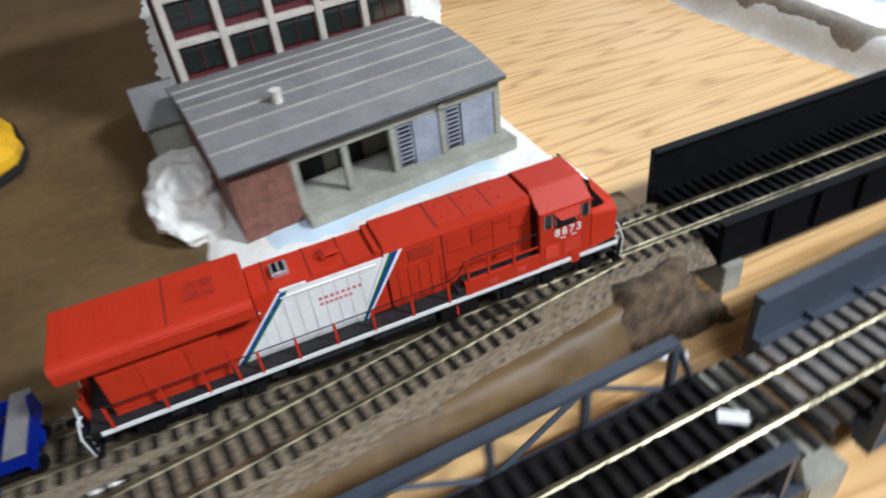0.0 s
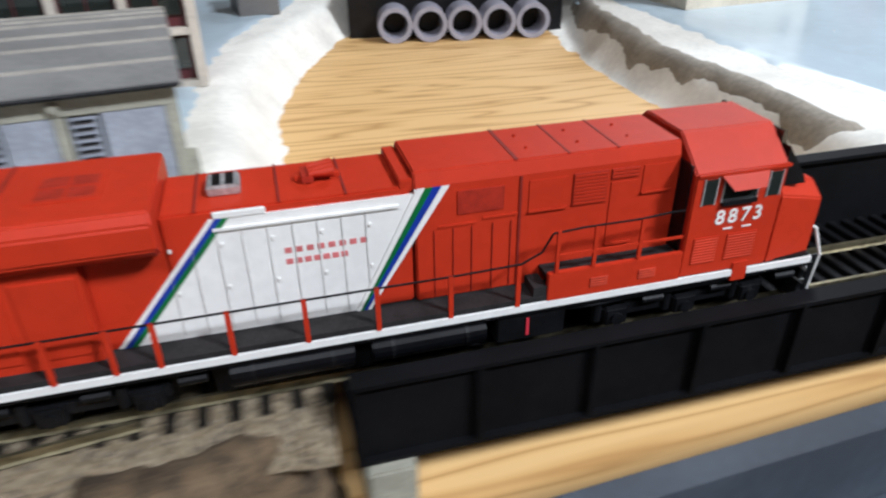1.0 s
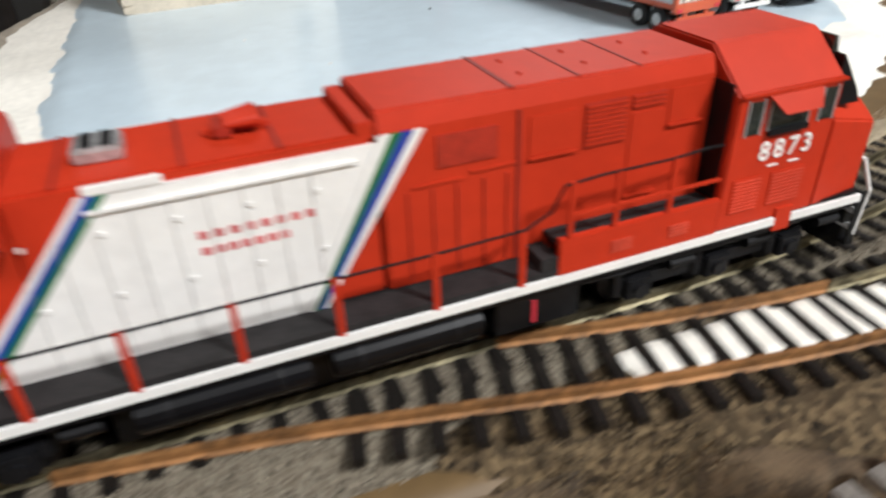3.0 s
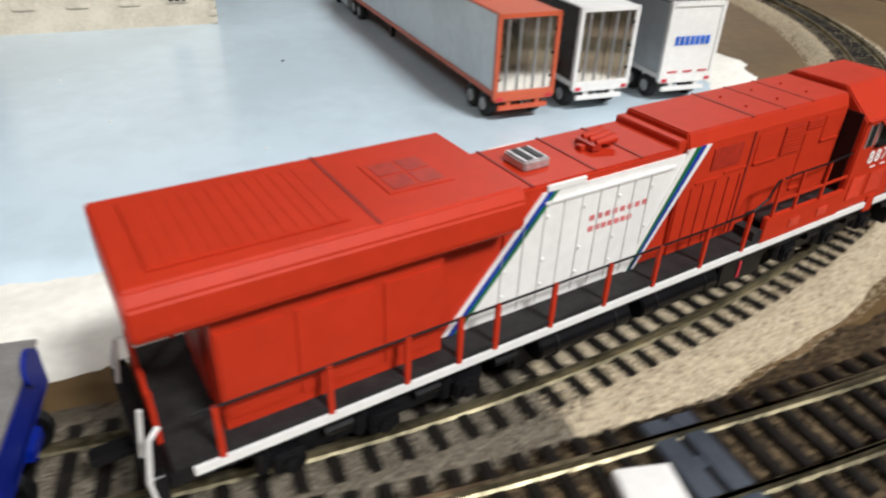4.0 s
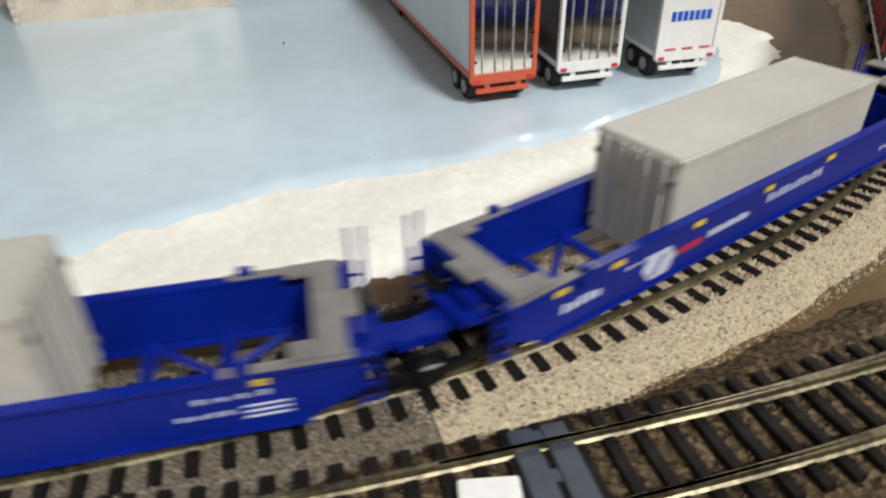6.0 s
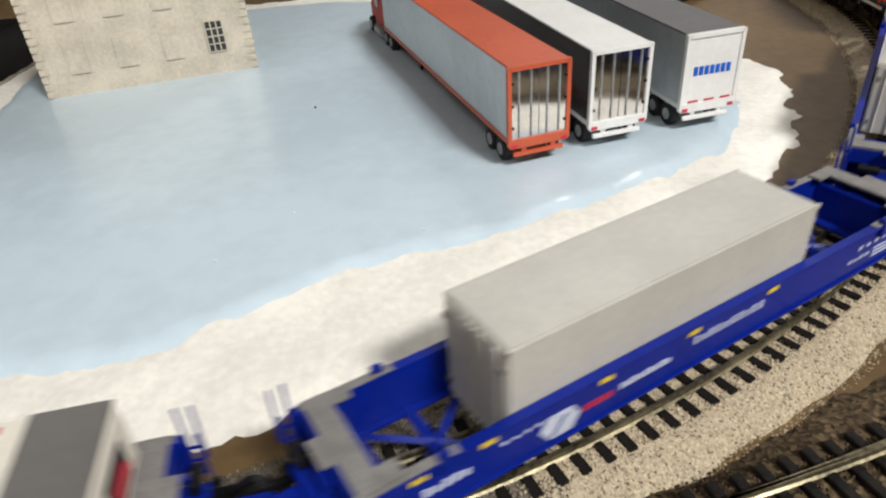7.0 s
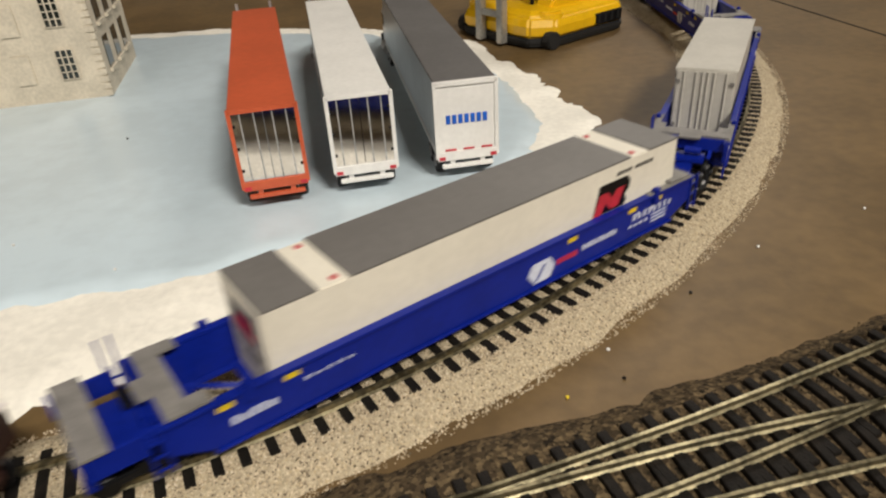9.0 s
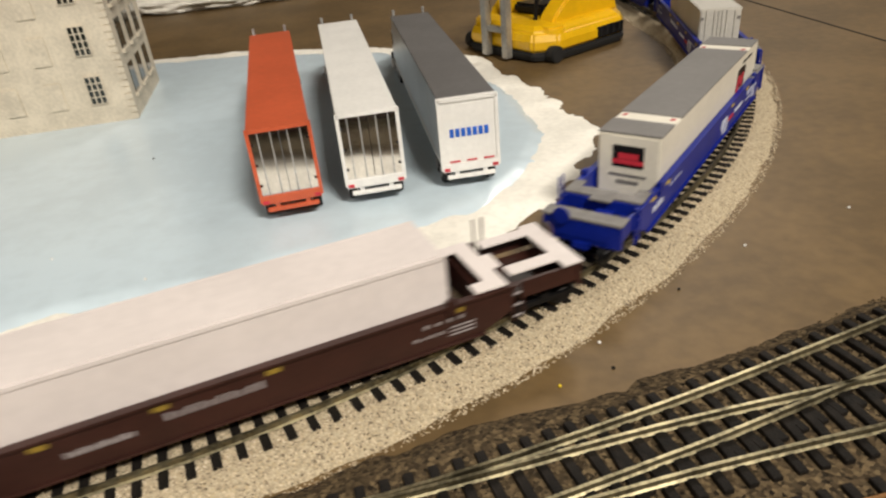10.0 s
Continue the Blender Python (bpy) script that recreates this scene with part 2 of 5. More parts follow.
def slab(bm, points, y0, y1):
    """Extrudes an (x, z) outline along y."""
    a = [bm.verts.new((x, y0, z)) for x, z in points]
    b = [bm.verts.new((x, y1, z)) for x, z in points]
    n = len(points)
    bm.faces.new(a)
    bm.faces.new(b[::-1])
    for i in range(n):
        bm.faces.new((b[i], b[(i + 1) % n], a[(i + 1) % n], a[i]))
    return bm


def tube(bm, p, q, r, sides=10, r2=None):
    p, q = Vector(p), Vector(q)
    d = q - p
    m = Matrix.Translation((p + q) / 2) @ d.to_track_quat("Z", "Y").to_matrix().to_4x4()
    bmesh.ops.create_cone(bm, cap_ends=True, segments=sides, radius1=r, radius2=r if r2 is None else r2, depth=d.length, matrix=m)
    return bm


def wire(bm, points, r, sides=6):
    for p, q in zip(points, points[1:]):
        tube(bm, p, q, r, sides)
    return bm


def finish(name, bm, material, bevel=0.0):
    bmesh.ops.recalc_face_normals(bm, faces=bm.faces)
    if bevel:
        bmesh.ops.bevel(bm, geom=[e for e in bm.edges if len(e.link_faces) == 2 and e.calc_face_angle(0) > 0.5], offset=bevel, segments=2, affect="EDGES", clamp_overlap=True)
    me = bpy.data.meshes.new(name)
    bm.to_mesh(me)
    bm.free()
    me.materials.append(material)
    return me


def part(name, bm, material, parent, label="", bevel=0.0):
    ob = new(name, finish(name, bm, material, bevel))
    ob.parent = parent
    if label:
        ob["label"] = label
    return ob


def solid(name, bm, material, label, category, kind="", group="", bevel=0.0):
    return tagged(new(name, finish(name, bm, material, bevel)), label, category, group, kind)


def thing(name, label, category, group="", m=None, kind=""):
    ob = tagged(new(name), label, category, group, kind)
    ob.empty_display_size = 0.01
    if m is not None:
        ob.matrix_basis = m
    return ob


def B():
    return bmesh.new()


MM = 0.001
Z0 = -0.009      # the painted table top; the rail tops of the main line are at zero
ZPLY = -0.034

# ---- the ground ----
VALLEY = [(0.43, 0.05), (0.425, 0.19), (0.428, 0.285), (0.452, 0.38), (0.49, 0.475), (0.53, 0.53), (0.72, 0.53), (0.70, 0.46), (0.668, 0.35), (0.664, 0.25), (0.667, 0.15), (0.672, 0.03),
          (0.672, -0.035), (0.72, -0.040), (0.86, -0.046), (0.90, -0.10), (0.90, -0.40), (-0.30, -0.40), (-0.30, -0.075), (0.10, -0.066), (0.30, -0.055), (0.40, -0.040), (0.425, -0.02)]


def inside(poly, x, y):
    r = False
    for (x0, y0), (x1, y1) in zip(poly, poly[1:] + poly[:1]):
        if (y0 > y) != (y1 > y) and x < (x1 - x0) * (y - y0) / (y1 - y0) + x0:
            r = not r
    return r


def edge_distance(poly, x, y):
    best = 9.0
    for (x0, y0), (x1, y1) in zip(poly, poly[1:] + poly[:1]):
        dx, dy = x1 - x0, y1 - y0
        k = max(0.0, min(1.0, ((x - x0) * dx + (y - y0) * dy) / (dx * dx + dy * dy)))
        best = min(best, math.hypot(x - x0 - k * dx, y - y0 - k * dy))
    return best


def ground_z(x, y):
    z = Z0 + 0.0007 * noise.noise((x * 22, y * 22, 0.3))
    if -0.35 < x < 1.0 and -0.45 < y < 0.6:
        d = edge_distance(VALLEY, x, y)
        wide = 0.030 if y > 0.05 else 0.008
        if inside(VALLEY, x, y):
            return ZPLY - 0.004
        if d < wide:
            k = 1 - d / wide
            z -= (Z0 - ZPLY + 0.003) * k * k * (3 - 2 * k) + 0.0015 * noise.noise((x * 90, y * 90, 1.0)) * k
    return z


def axis(lo, a, b, hi, fine, coarse):
    v = list(np.arange(lo, a, coarse)) + list(np.arange(a, b, fine)) + list(np.arange(b, hi + coarse / 2, coarse))
    return [float(q) for q in v]


def grid_mesh(name, xs, ys, height, keep=None):
    verts, index, faces = [], {}, []
    for i, x in enumerate(xs):
        for j, y in enumerate(ys):
            index[i, j] = len(verts)
            verts.append((x, y, height(x, y)))
    for i in range(len(xs) - 1):
        for j in range(len(ys) - 1):
            if keep is None or keep((xs[i] + xs[i + 1]) / 2, (ys[j] + ys[j + 1]) / 2):
                faces.append((index[i, j], index[i + 1, j], index[i + 1, j + 1], index[i, j + 1]))
    me = bpy.data.meshes.new(name)
    me.from_pydata(verts, [], faces)
    me.polygons.foreach_set("use_smooth", [True] * len(faces))
    return me


gm = grid_mesh("ground", axis(-1.5, 0.0, 1.05, 3.2, 0.005, 0.06), axis(-0.9, -0.14, 0.60, 2.6, 0.005, 0.06), ground_z,
               lambda x, y: not (inside(VALLEY, x, y) and edge_distance(VALLEY, x, y) > 0.012))
gm.materials.append(BROWN)
ground = tagged(new("ground", gm), "brown painted layout table top", "ground", kind="structure")
ply = solid("plywood_floor", box(B(), -0.6, 1.2, -0.6, 0.9, ZPLY - 0.012, ZPLY), WOOD, "bare plywood board with strong grain in the sunken area", "plywood", "structure")


def patch(name, poly, thick, material, label, category, step=0.004, ragged=0.006, kind="structure", lumps=0.0004, seed=0.0, level=None, rim=0.006):
    """A sheet of paint or plaster on the ground with an uneven outline and sloping rim."""
    xs0, ys0 = [p[0] for p in poly], [p[1] for p in poly]
    xs = [float(q) for q in np.arange(min(xs0) - 0.02, max(xs0) + 0.02, step)]
    ys = [float(q) for q in np.arange(min(ys0) - 0.02, max(ys0) + 0.02, step)]

    def depth(x, y):
        d = edge_distance(poly, x, y) * (1 if inside(poly, x, y) else -1)
        return d + ragged * noise.noise((x * 45, y * 45, seed)) + ragged * 0.6 * noise.noise((x * 160, y * 160, seed + 3))

    def height(x, y):
        d = depth(x, y)
        k = max(-4.0, min(1.0, d / rim))
        base = ground_z(x, y) if level is None else level
        if level is None:
            base += min(0.0035, max(0.0, Z0 - 0.001 - base) * 0.6)
        return base + thick * k + (lumps * noise.noise((x * 80, y * 80, seed + 7)) if k > 0 else 0)

    me = grid_mesh(name, xs, ys, height, lambda x, y: depth(x, y) > -0.014)
    me.materials.append(material)
    return tagged(new(name, me), label, category, kind=kind)


LOT_EAST = [(0.738, 0.52), (0.732, 0.32), (0.731, 0.20), (0.742, 0.125), (0.80, 0.085), (0.868, 0.080), (0.90, 0.094), (0.944, 0.112), (1.006, 0.117), (1.08, 0.140), (1.132, 0.157), (1.172, 0.20),
            (1.195, 0.256), (1.192, 0.34), (1.172, 0.43), (1.10, 0.52), (0.96, 0.575), (0.87, 0.585), (0.78, 0.575)]
PLASTER_EAST = [(0.685, 0.50), (0.672, 0.38), (0.668, 0.28), (0.674, 0.17), (0.685, 0.10), (0.74, 0.066), (0.80, 0.046), (0.873, 0.039), (0.915, 0.043), (0.963, 0.052), (1.024, 0.070), (1.075, 0.094),
                (1.13, 0.126), (1.18, 0.172), (1.214, 0.226), (1.228, 0.26), (1.218, 0.30), (1.205, 0.38), (1.185, 0.47), (1.10, 0.545), (0.96, 0.60), (0.86, 0.61), (0.74, 0.60)]
LOT_WEST = [(0.225, 0.085), (0.30, 0.090), (0.378, 0.096), (0.384, 0.20), (0.388, 0.30), (0.412, 0.405), (0.450, 0.49), (0.485, 0.60), (0.40, 0.64), (0.21, 0.61)]
PLASTER_WEST = [(0.196, 0.085), (0.26, 0.066), (0.34, 0.064), (0.405, 0.068), (0.424, 0.13), (0.424, 0.285), (0.45, 0.385), (0.49, 0.48), (0.54, 0.56), (0.55, 0.66), (0.40, 0.70), (0.19, 0.66), (0.195, 0.30)]
patch("plaster_bank_east", PLASTER_EAST, 0.0016, PLASTER, "rough white plaster bank round the pale lot", "plaster", lumps=0.0009, ragged=0.007, rim=0.008)
patch("paved_lot_east", LOT_EAST, 0.0036, LOT, "glossy pale blue painted parking lot", "pavement", seed=5.0, level=Z0, lumps=0.00005, ragged=0.0035, rim=0.010)
patch("plaster_bank_west", PLASTER_WEST, 0.0016, PLASTER, "rough white plaster slope beside the building", "plaster", seed=9.0, lumps=0.0011)
patch("paved_lot_west", LOT_WEST, 0.0030, LOT, "pale blue painted yard round the building", "pavement", seed=12.0, level=Z0, lumps=0.00005, ragged=0.0035, rim=0.010)


# ---- track ----
CX, R = 0.8690, 0.5060
S_END = CX + R * radians(88)


def main_line(s):
    """Place and heading at the distance s along the main line: straight, curve, straight."""
    if s < CX:
        return Vector((s, 0, 0)), 0.0
    if s < S_END:
        a = (s - CX) / R
        return Vector((CX + R * math.sin(a), R - R * math.cos(a), 0)), a
    a = radians(88)
    d = s - S_END
    return Vector((CX + R * math.sin(a) + d * math.cos(a), R - R * math.cos(a) + d * math.sin(a), 0)), a


def spline(points):
    """A smooth way through a few points, by distance from its start."""
    fine = []
    p = [points[0]] + list(points) + [points[-1]]
    for i in range(1, len(p) - 2):
        a, b, c, d = (Vector((*p[i + k], 0)) for k in (-1, 0, 1, 2))
        for k in range(24):
            t = k / 24
            fine.append(0.5 * (2 * b + (c - a) * t + (2 * a - 5 * b + 4 * c - d) * t * t + (3 * b - a - 3 * c + d) * t ** 3))
    fine.append(Vector((*points[-1], 0)))
    run = [0.0]
    for a, b in zip(fine, fine[1:]):
        run.append(run[-1] + (b - a).length)

    def way(s):
        i = max(0, min(len(fine) - 2, int(np.searchsorted(run, s)) - 1))
        d = fine[i + 1] - fine[i]
        return fine[i] + d * ((s - run[i]) / max(1e-9, run[i + 1] - run[i])), math.atan2(d.y, d.x)
    return way, run[-1]


def sweep(bm, way, s0, s1, step, profile):
    """A (sideways, up) profile swept along a way."""
    rings, s = [], s0
    count = max(2, int((s1 - s0) / step) + 1)
    for i in range(count):
        c, a = way(s0 + (s1 - s0) * i / (count - 1))
        n = Vector((-math.sin(a), math.cos(a), 0))
        rings.append([bm.verts.new(c + n * o + Vector((0, 0, h))) for o, h in profile])
    for a, b in zip(rings, rings[1:]):
        for k in range(len(profile) - 1):
            bm.faces.new((a[k], b[k], b[k + 1], a[k + 1]))
    bm.faces.new(rings[0])
    bm.faces.new(rings[-1][::-1])
    return bm


def rail_profile(o, z):
    return [(o - 0.0010, z - 0.0025), (o - 0.0003, z - 0.0021), (o - 0.0003, z - 0.0008), (o - 0.0006, z - 0.0007), (o - 0.0005, z), (o + 0.0005, z), (o + 0.0006, z - 0.0007),
            (o + 0.0003, z - 0.0008), (o + 0.0003, z - 0.0021), (o + 0.0010, z - 0.0025), (o - 0.0010, z - 0.0025)]


tie_mesh = finish("tie", box(B(), -0.00145, 0.00145, -0.0160, 0.0160, -0.0045, -0.0024), TIE, 0.0002)
long_tie_mesh = finish("tie", box(B(), -0.0016, 0.0016, -0.0235, 0.0235, -0.0045, -0.0024), TIE, 0.0002)
grey_tie_mesh = finish("tie", box(B(), -0.0022, 0.0022, -0.0200, 0.0200, -0.0050, -0.0024), GREYTIE, 0.0002)


def track(name, way, s0, s1, label, mesh=tie_mesh, pitch=0.0073, steel=STEEL, skip=None, shift=0.0):
    ob = thing(name, label, "railway track", kind="structure")
    for side in (-0.00875, 0.00875):
        part("rail", sweep(B(), way, s0, s1, 0.012, rail_profile(side, 0.0)), steel, ob, "worn metal rail")
    s = s0
    while s < s1:
        c, a = way(s)
        if skip is None or not skip(c):
            t = new("tie", mesh)
            t.parent = ob
            t.matrix_basis = Matrix.Translation(c + Vector((0, 0, random.uniform(-0.0001, 0.0001)))) @ pose(0, shift, 0, 0, 0, math.degrees(a) + random.uniform(-1.2, 1.2))
        s += pitch
    return ob


def on_bridge(c):
    return 0.425 < c.x < 0.668 and abs(c.y) < 0.03


track("track_1", main_line, -0.35, 1.95, "single curved main line with dark ties", skip=on_bridge)
WEST, WEST_LEN = spline([(-0.30, -0.075), (-0.10, -0.066), (0.06, -0.0505), (0.1665, -0.0368), (0.2126, -0.0300), (0.2738, -0.0205), (0.345, -0.009), (0.41, -0.001)])
track("track_2", WEST, 0.0, WEST_LEN - 0.03, "diverging siding with worn rails", skip=lambda c: c.x > 0.33)
YARD, YARD_LEN = spline([(0.74, 0.001), (0.80, -0.0085), (0.868, -0.0235), (0.93, -0.0315), (1.0, -0.0285), (1.05, -0.0240), (1.10, -0.0165), (1.16, -0.003), (1.20, 0.0075), (1.258, 0.0240), (1.40, 0.066), (1.70, 0.17)])
track("track_3", YARD, 0.02, 0.178, "switch leg with rusty orange rails", steel=RUST, skip=lambda c: c.x < 0.81)
track("track_8", YARD, 0.1785, YARD_LEN, "yard track with worn rails and dark ties")
YARD2, YARD2_LEN = spline([(0.98, -0.030), (1.05, -0.0245), (1.10, -0.0185), (1.165, -0.0095), (1.23, -0.0035), (1.40, 0.010), (1.75, 0.035)])
track("track_4", YARD2, 0.0, YARD2_LEN, "second leg of the yard switch", skip=lambda c: c.x < 1.14)
YARD3, YARD3_LEN = spline([(1.0, -0.075), (1.08, -0.058), (1.16, -0.048), (1.30, -0.038), (1.75, -0.02)])
track("track_5", YARD3, 0.0, YARD3_LEN, "near yard track with rusty rails", steel=RUST)
SLOPE2 = 0.05


def second_line(s):
    return Vector((s, -0.1057 + SLOPE2 * (s - 0.4), 0)), math.atan(SLOPE2)


track("track_6", second_line, 0.392, 1.15, "straight track with grey ties over the grey bridge", mesh=grey_tie_mesh, pitch=0.0085)
track("track_7", second_line, -0.25, 0.3915, "straight track with black ties over the truss bridge", mesh=long_tie_mesh, pitch=0.0075)


# ---- ballast ----
def ballast_strip(name, way, s0, s1, half, material, label, top=-0.0034):
    bm = B()
    count = int((s1 - s0) / 0.006)
    offs = [-half - 0.012, -half - 0.004, -half, -half * 0.5, 0, half * 0.5, half, half + 0.004, half + 0.012]
    rings = []
    for i in range(count + 1):
        c, a = way(s0 + (s1 - s0) * i / count)
        n = Vector((-math.sin(a), math.cos(a), 0))
        ring = []
        for k, o in enumerate(offs):
            o2 = o + 0.003 * noise.noise((c.x * 60, c.y * 60, k))
            p = c + n * o2
            z = top + 0.0003 * noise.noise((p.x * 300, p.y * 300, 2)) if abs(o) <= half else (top - 0.0016 if abs(o) < half + 0.006 else Z0 - 0.001)
            ring.append(bm.verts.new((p.x, p.y, z)))
        rings.append(ring)
    for a, b in zip(rings, rings[1:]):
        for k in range(len(offs) - 1):
            bm.faces.new((a[k], b[k], b[k + 1], a[k + 1]))
    for f in bm.faces:
        f.smooth = True
    return solid(name, bm, material, label, "ballast", "structure")


def grains(name, way, s0, s1, reach, count, material, label, size=0.00048, top=-0.0032, half=0.016):
    rng = random.Random(len(name) + count)
    verts, faces = [], []
    for _ in range(count):
        c, a = way(rng.uniform(s0, s1))
        o = rng.choice((-1, 1)) * (half * rng.random() ** 0.5 if rng.random() < 0.45 else half + reach * rng.random())
        n = Vector((-math.sin(a), math.cos(a), 0))
        p = c + n * o
        over = max(0.0, abs(o) - half)
        z = top - min(-(Z0 - top), over * 0.5) + 0.0002
        if on_bridge(c) and c.x > 0.43:
            continue
        r = size * rng.uniform(0.5, 1.3)
        i = len(verts)
        for q in ((1, 0, -0.4), (-0.5, 0.87, -0.4), (-0.5, -0.87, -0.4), (0, 0, 0.9)):
            verts.append((p.x + r * q[0] * rng.uniform(0.6, 1.3), p.y + r * q[1] * rng.uniform(0.6, 1.3), z + r * q[2]))
        faces += [(i, i + 1, i + 3), (i + 1, i + 2, i + 3), (i + 2, i, i + 3), (i, i + 2, i + 1)]
    me = bpy.data.meshes.new(name)
    me.from_pydata(verts, [], faces)
    me.materials.append(material)
    return tagged(new(name, me), label, "ballast", kind="stuff")


ballast_strip("ballast_bed_1", main_line, -0.35, 0.424, 0.017, SAND, "pale gravel bed of the main line")
ballast_strip("ballast_bed_2", main_line, 0.978, 1.95, 0.018, BALLAST, "pale gravel bed round the curve")
ballast_strip("ballast_bed_4", main_line, 0.67, 0.980, 0.018, MIDBALLAST, "grey-brown gravel bed beside the switch", top=-0.0036)
ballast_strip("ballast_bed_3", WEST, 0.0, WEST_LEN - 0.02, 0.013, SAND, "pale gravel bed of the siding", top=-0.0038)
grains("ballast_grains", main_line, 0.975, 1.75, 0.016, 46000, STONES, "loose pale ballast grains along the curve")
grains("ballast_grains", main_line, 0.0, 0.424, 0.010, 5000, MIDSTONES, "loose grey-brown ballast grains", half=0.017)
grains("ballast_grains", main_line, 0.672, 0.985, 0.012, 9000, MIDSTONES, "loose grey-brown ballast grains by the switch", half=0.017)
YARD_BED = [(0.80, -0.020), (0.87, -0.008), (0.95, -0.012), (1.03, -0.004), (1.093, 0.0155), (1.147, 0.022), (1.188, 0.033), (1.276, 0.052), (1.45, 0.10), (1.75, 0.22), (1.9, 0.1), (1.9, -0.2), (0.98, -0.2), (0.93, -0.07), (0.86, -0.045)]
patch("yard_ballast", YARD_BED, 0.0048, DARKBALLAST, "dark gravel bed under the yard tracks", "ballast", seed=21.0, lumps=0.0005, ragged=0.004, rim=0.010)
grains("dark_ballast_grains", YARD, 0.1, 0.75, 0.012, 20000, DARKSTONES, "loose dark ballast grains in the yard", size=0.0005, top=-0.0040, half=0.013)
STRIP = [(0.722, 0.50), (0.700, 0.437), (0.676, 0.300), (0.683, 0.176), (0.682, 0.118), (0.704, 0.105), (0.702, 0.180), (0.697, 0.285), (0.716, 0.410), (0.740, 0.50)]
patch("brown_strip", STRIP, 0.0042, ROADSTRIP, "grey-brown painted strip along the plaster bank", "paint", seed=31.0, ragged=0.003)
CROSSING = [(0.858, -0.0150), (0.900, -0.0165), (0.945, -0.0235), (0.972, -0.0255), (0.972, -0.0400), (0.930, -0.0405), (0.900, -0.0395), (0.860, -0.0330)]
patch("white_crossing", CROSSING, 0.0063, PLASTER, "white plaster filling between the yard ties", "plaster", step=0.002, seed=33.0, ragged=0.003, rim=0.004)
CREAM = [(0.105, -0.018), (0.150, -0.022), (0.196, -0.0215), (0.203, -0.028), (0.175, -0.0305), (0.120, -0.0260)]
patch("plaster_patch", CREAM, 0.0058, PLASTER, "cream plaster patch between the two tracks", "plaster", step=0.002, seed=35.0, ragged=0.003, rim=0.004)
ROCKBANK = mat("brown_rocky_bank", (0.115, 0.078, 0.042), 0.9, scale=160, amount=0.35, bump=0.9, bump_scale=300)
BANK_EAST = [(0.672, -0.021), (0.72, -0.026), (0.80, -0.036), (0.868, -0.044), (0.900, -0.060), (0.86, -0.066), (0.76, -0.058), (0.69, -0.052), (0.666, -0.044)]
patch("rocky_bank_east", BANK_EAST, 0.0026, ROCKBANK, "brown rocky slope below the switch", "bank", step=0.002, seed=44.0, ragged=0.004, lumps=0.0016, rim=0.008)
BANK = [(0.366, -0.022), (0.382, -0.0165), (0.424, -0.0165), (0.430, -0.030), (0.425, -0.046), (0.398, -0.048), (0.372, -0.042)]
patch("rocky_bank", BANK, 0.0055, ROCKBANK, "brown rocky scenery bank at the bridge end", "bank", step=0.002, seed=41.0, ragged=0.004, lumps=0.0022, rim=0.006)


# ---- switch plate and foam block beside the yard track ----
machine = thing("switch_plate", "dark grey plastic switch tie plate with slots", "switch plate", m=Matrix.Translation((0.9960, -0.0270, -0.0046)) @ pose(0, 0, 0, 0, 0, 4))
for x in (0.0, 0.0075):
    part("plate", box(B(), x, x + 0.0058, -0.0165, 0.0125, 0.0, 0.0032), GIRDER_GREY, machine, bevel=0.0003)
for y in (-0.014, -0.002, 0.0085):
    part("cross_bar", box(B(), 0.0058, 0.0075, y, y + 0.0030, 0.0004, 0.0028), GIRDER_GREY, machine)
foam = solid("foam_block", box(B(), -0.0062, 0.0062, -0.0125, 0.0, 0.0, 0.0052), WHITE, "small white block lying between the rails", "block", bevel=0.0003)
foam.matrix_basis = Matrix.Translation((0.9885, -0.0262, -0.0052)) @ pose(0, 0, 0, 0, 0, -6)
for x, y in ((0.3640, -0.0730), (0.3640, -0.1070)):
    scrap = solid("paper_scrap", box(B(), -0.0055, 0.0055, -0.0028, 0.0028, 0.0, 0.0006), WHITE, "small white paper scrap lying on the bridge", "paper scrap", group="paper scraps")
    scrap.matrix_basis = Matrix.Translation((x, y, -0.0022)) @ pose(0, 0, 0, 0, 0, -35)
seam = sweep(B(), lambda q: (Vector((1.505 - 0.031 * q / 0.6, 0.20 + q, Z0)), radians(93)), 0.0, 0.62, 0.05, [(-0.0011, -0.001), (-0.0009, 0.0005), (0.0009, 0.0005), (0.0011, -0.001)])
solid("board_seam", seam, TIE, "dark seam between two painted boards", "seam", "structure")


# ---- bridges ----
def girder(bm, x0, x1, y, z0, z1, out):
    """A plate girder with flanges and stiffeners; out is the side of its ribs."""
    box(bm, x0, x1, y - 0.0008, y + 0.0008, z0, z1)
    for z in (z0, z1):
        box(bm, x0, x1, y - 0.0028, y + 0.0028, z - 0.0006, z + 0.0006)
    count = 8
    for i in range(count + 1):
        x = x0 + 0.001 + (x1 - x0 - 0.002) * i / count
        slab(bm, [(x - 0.0007, z0), (x + 0.0007, z0), (x + 0.0007, z1), (x - 0.0007, z1)], y, y + out * 0.0030)
        slab(bm, [(x - 0.0007, z0), (x + 0.0007, z0), (x + 0.0007, z0 + 0.010), (x - 0.0007, z0 + 0.010)], y, y - out * 0.0050)
    return bm


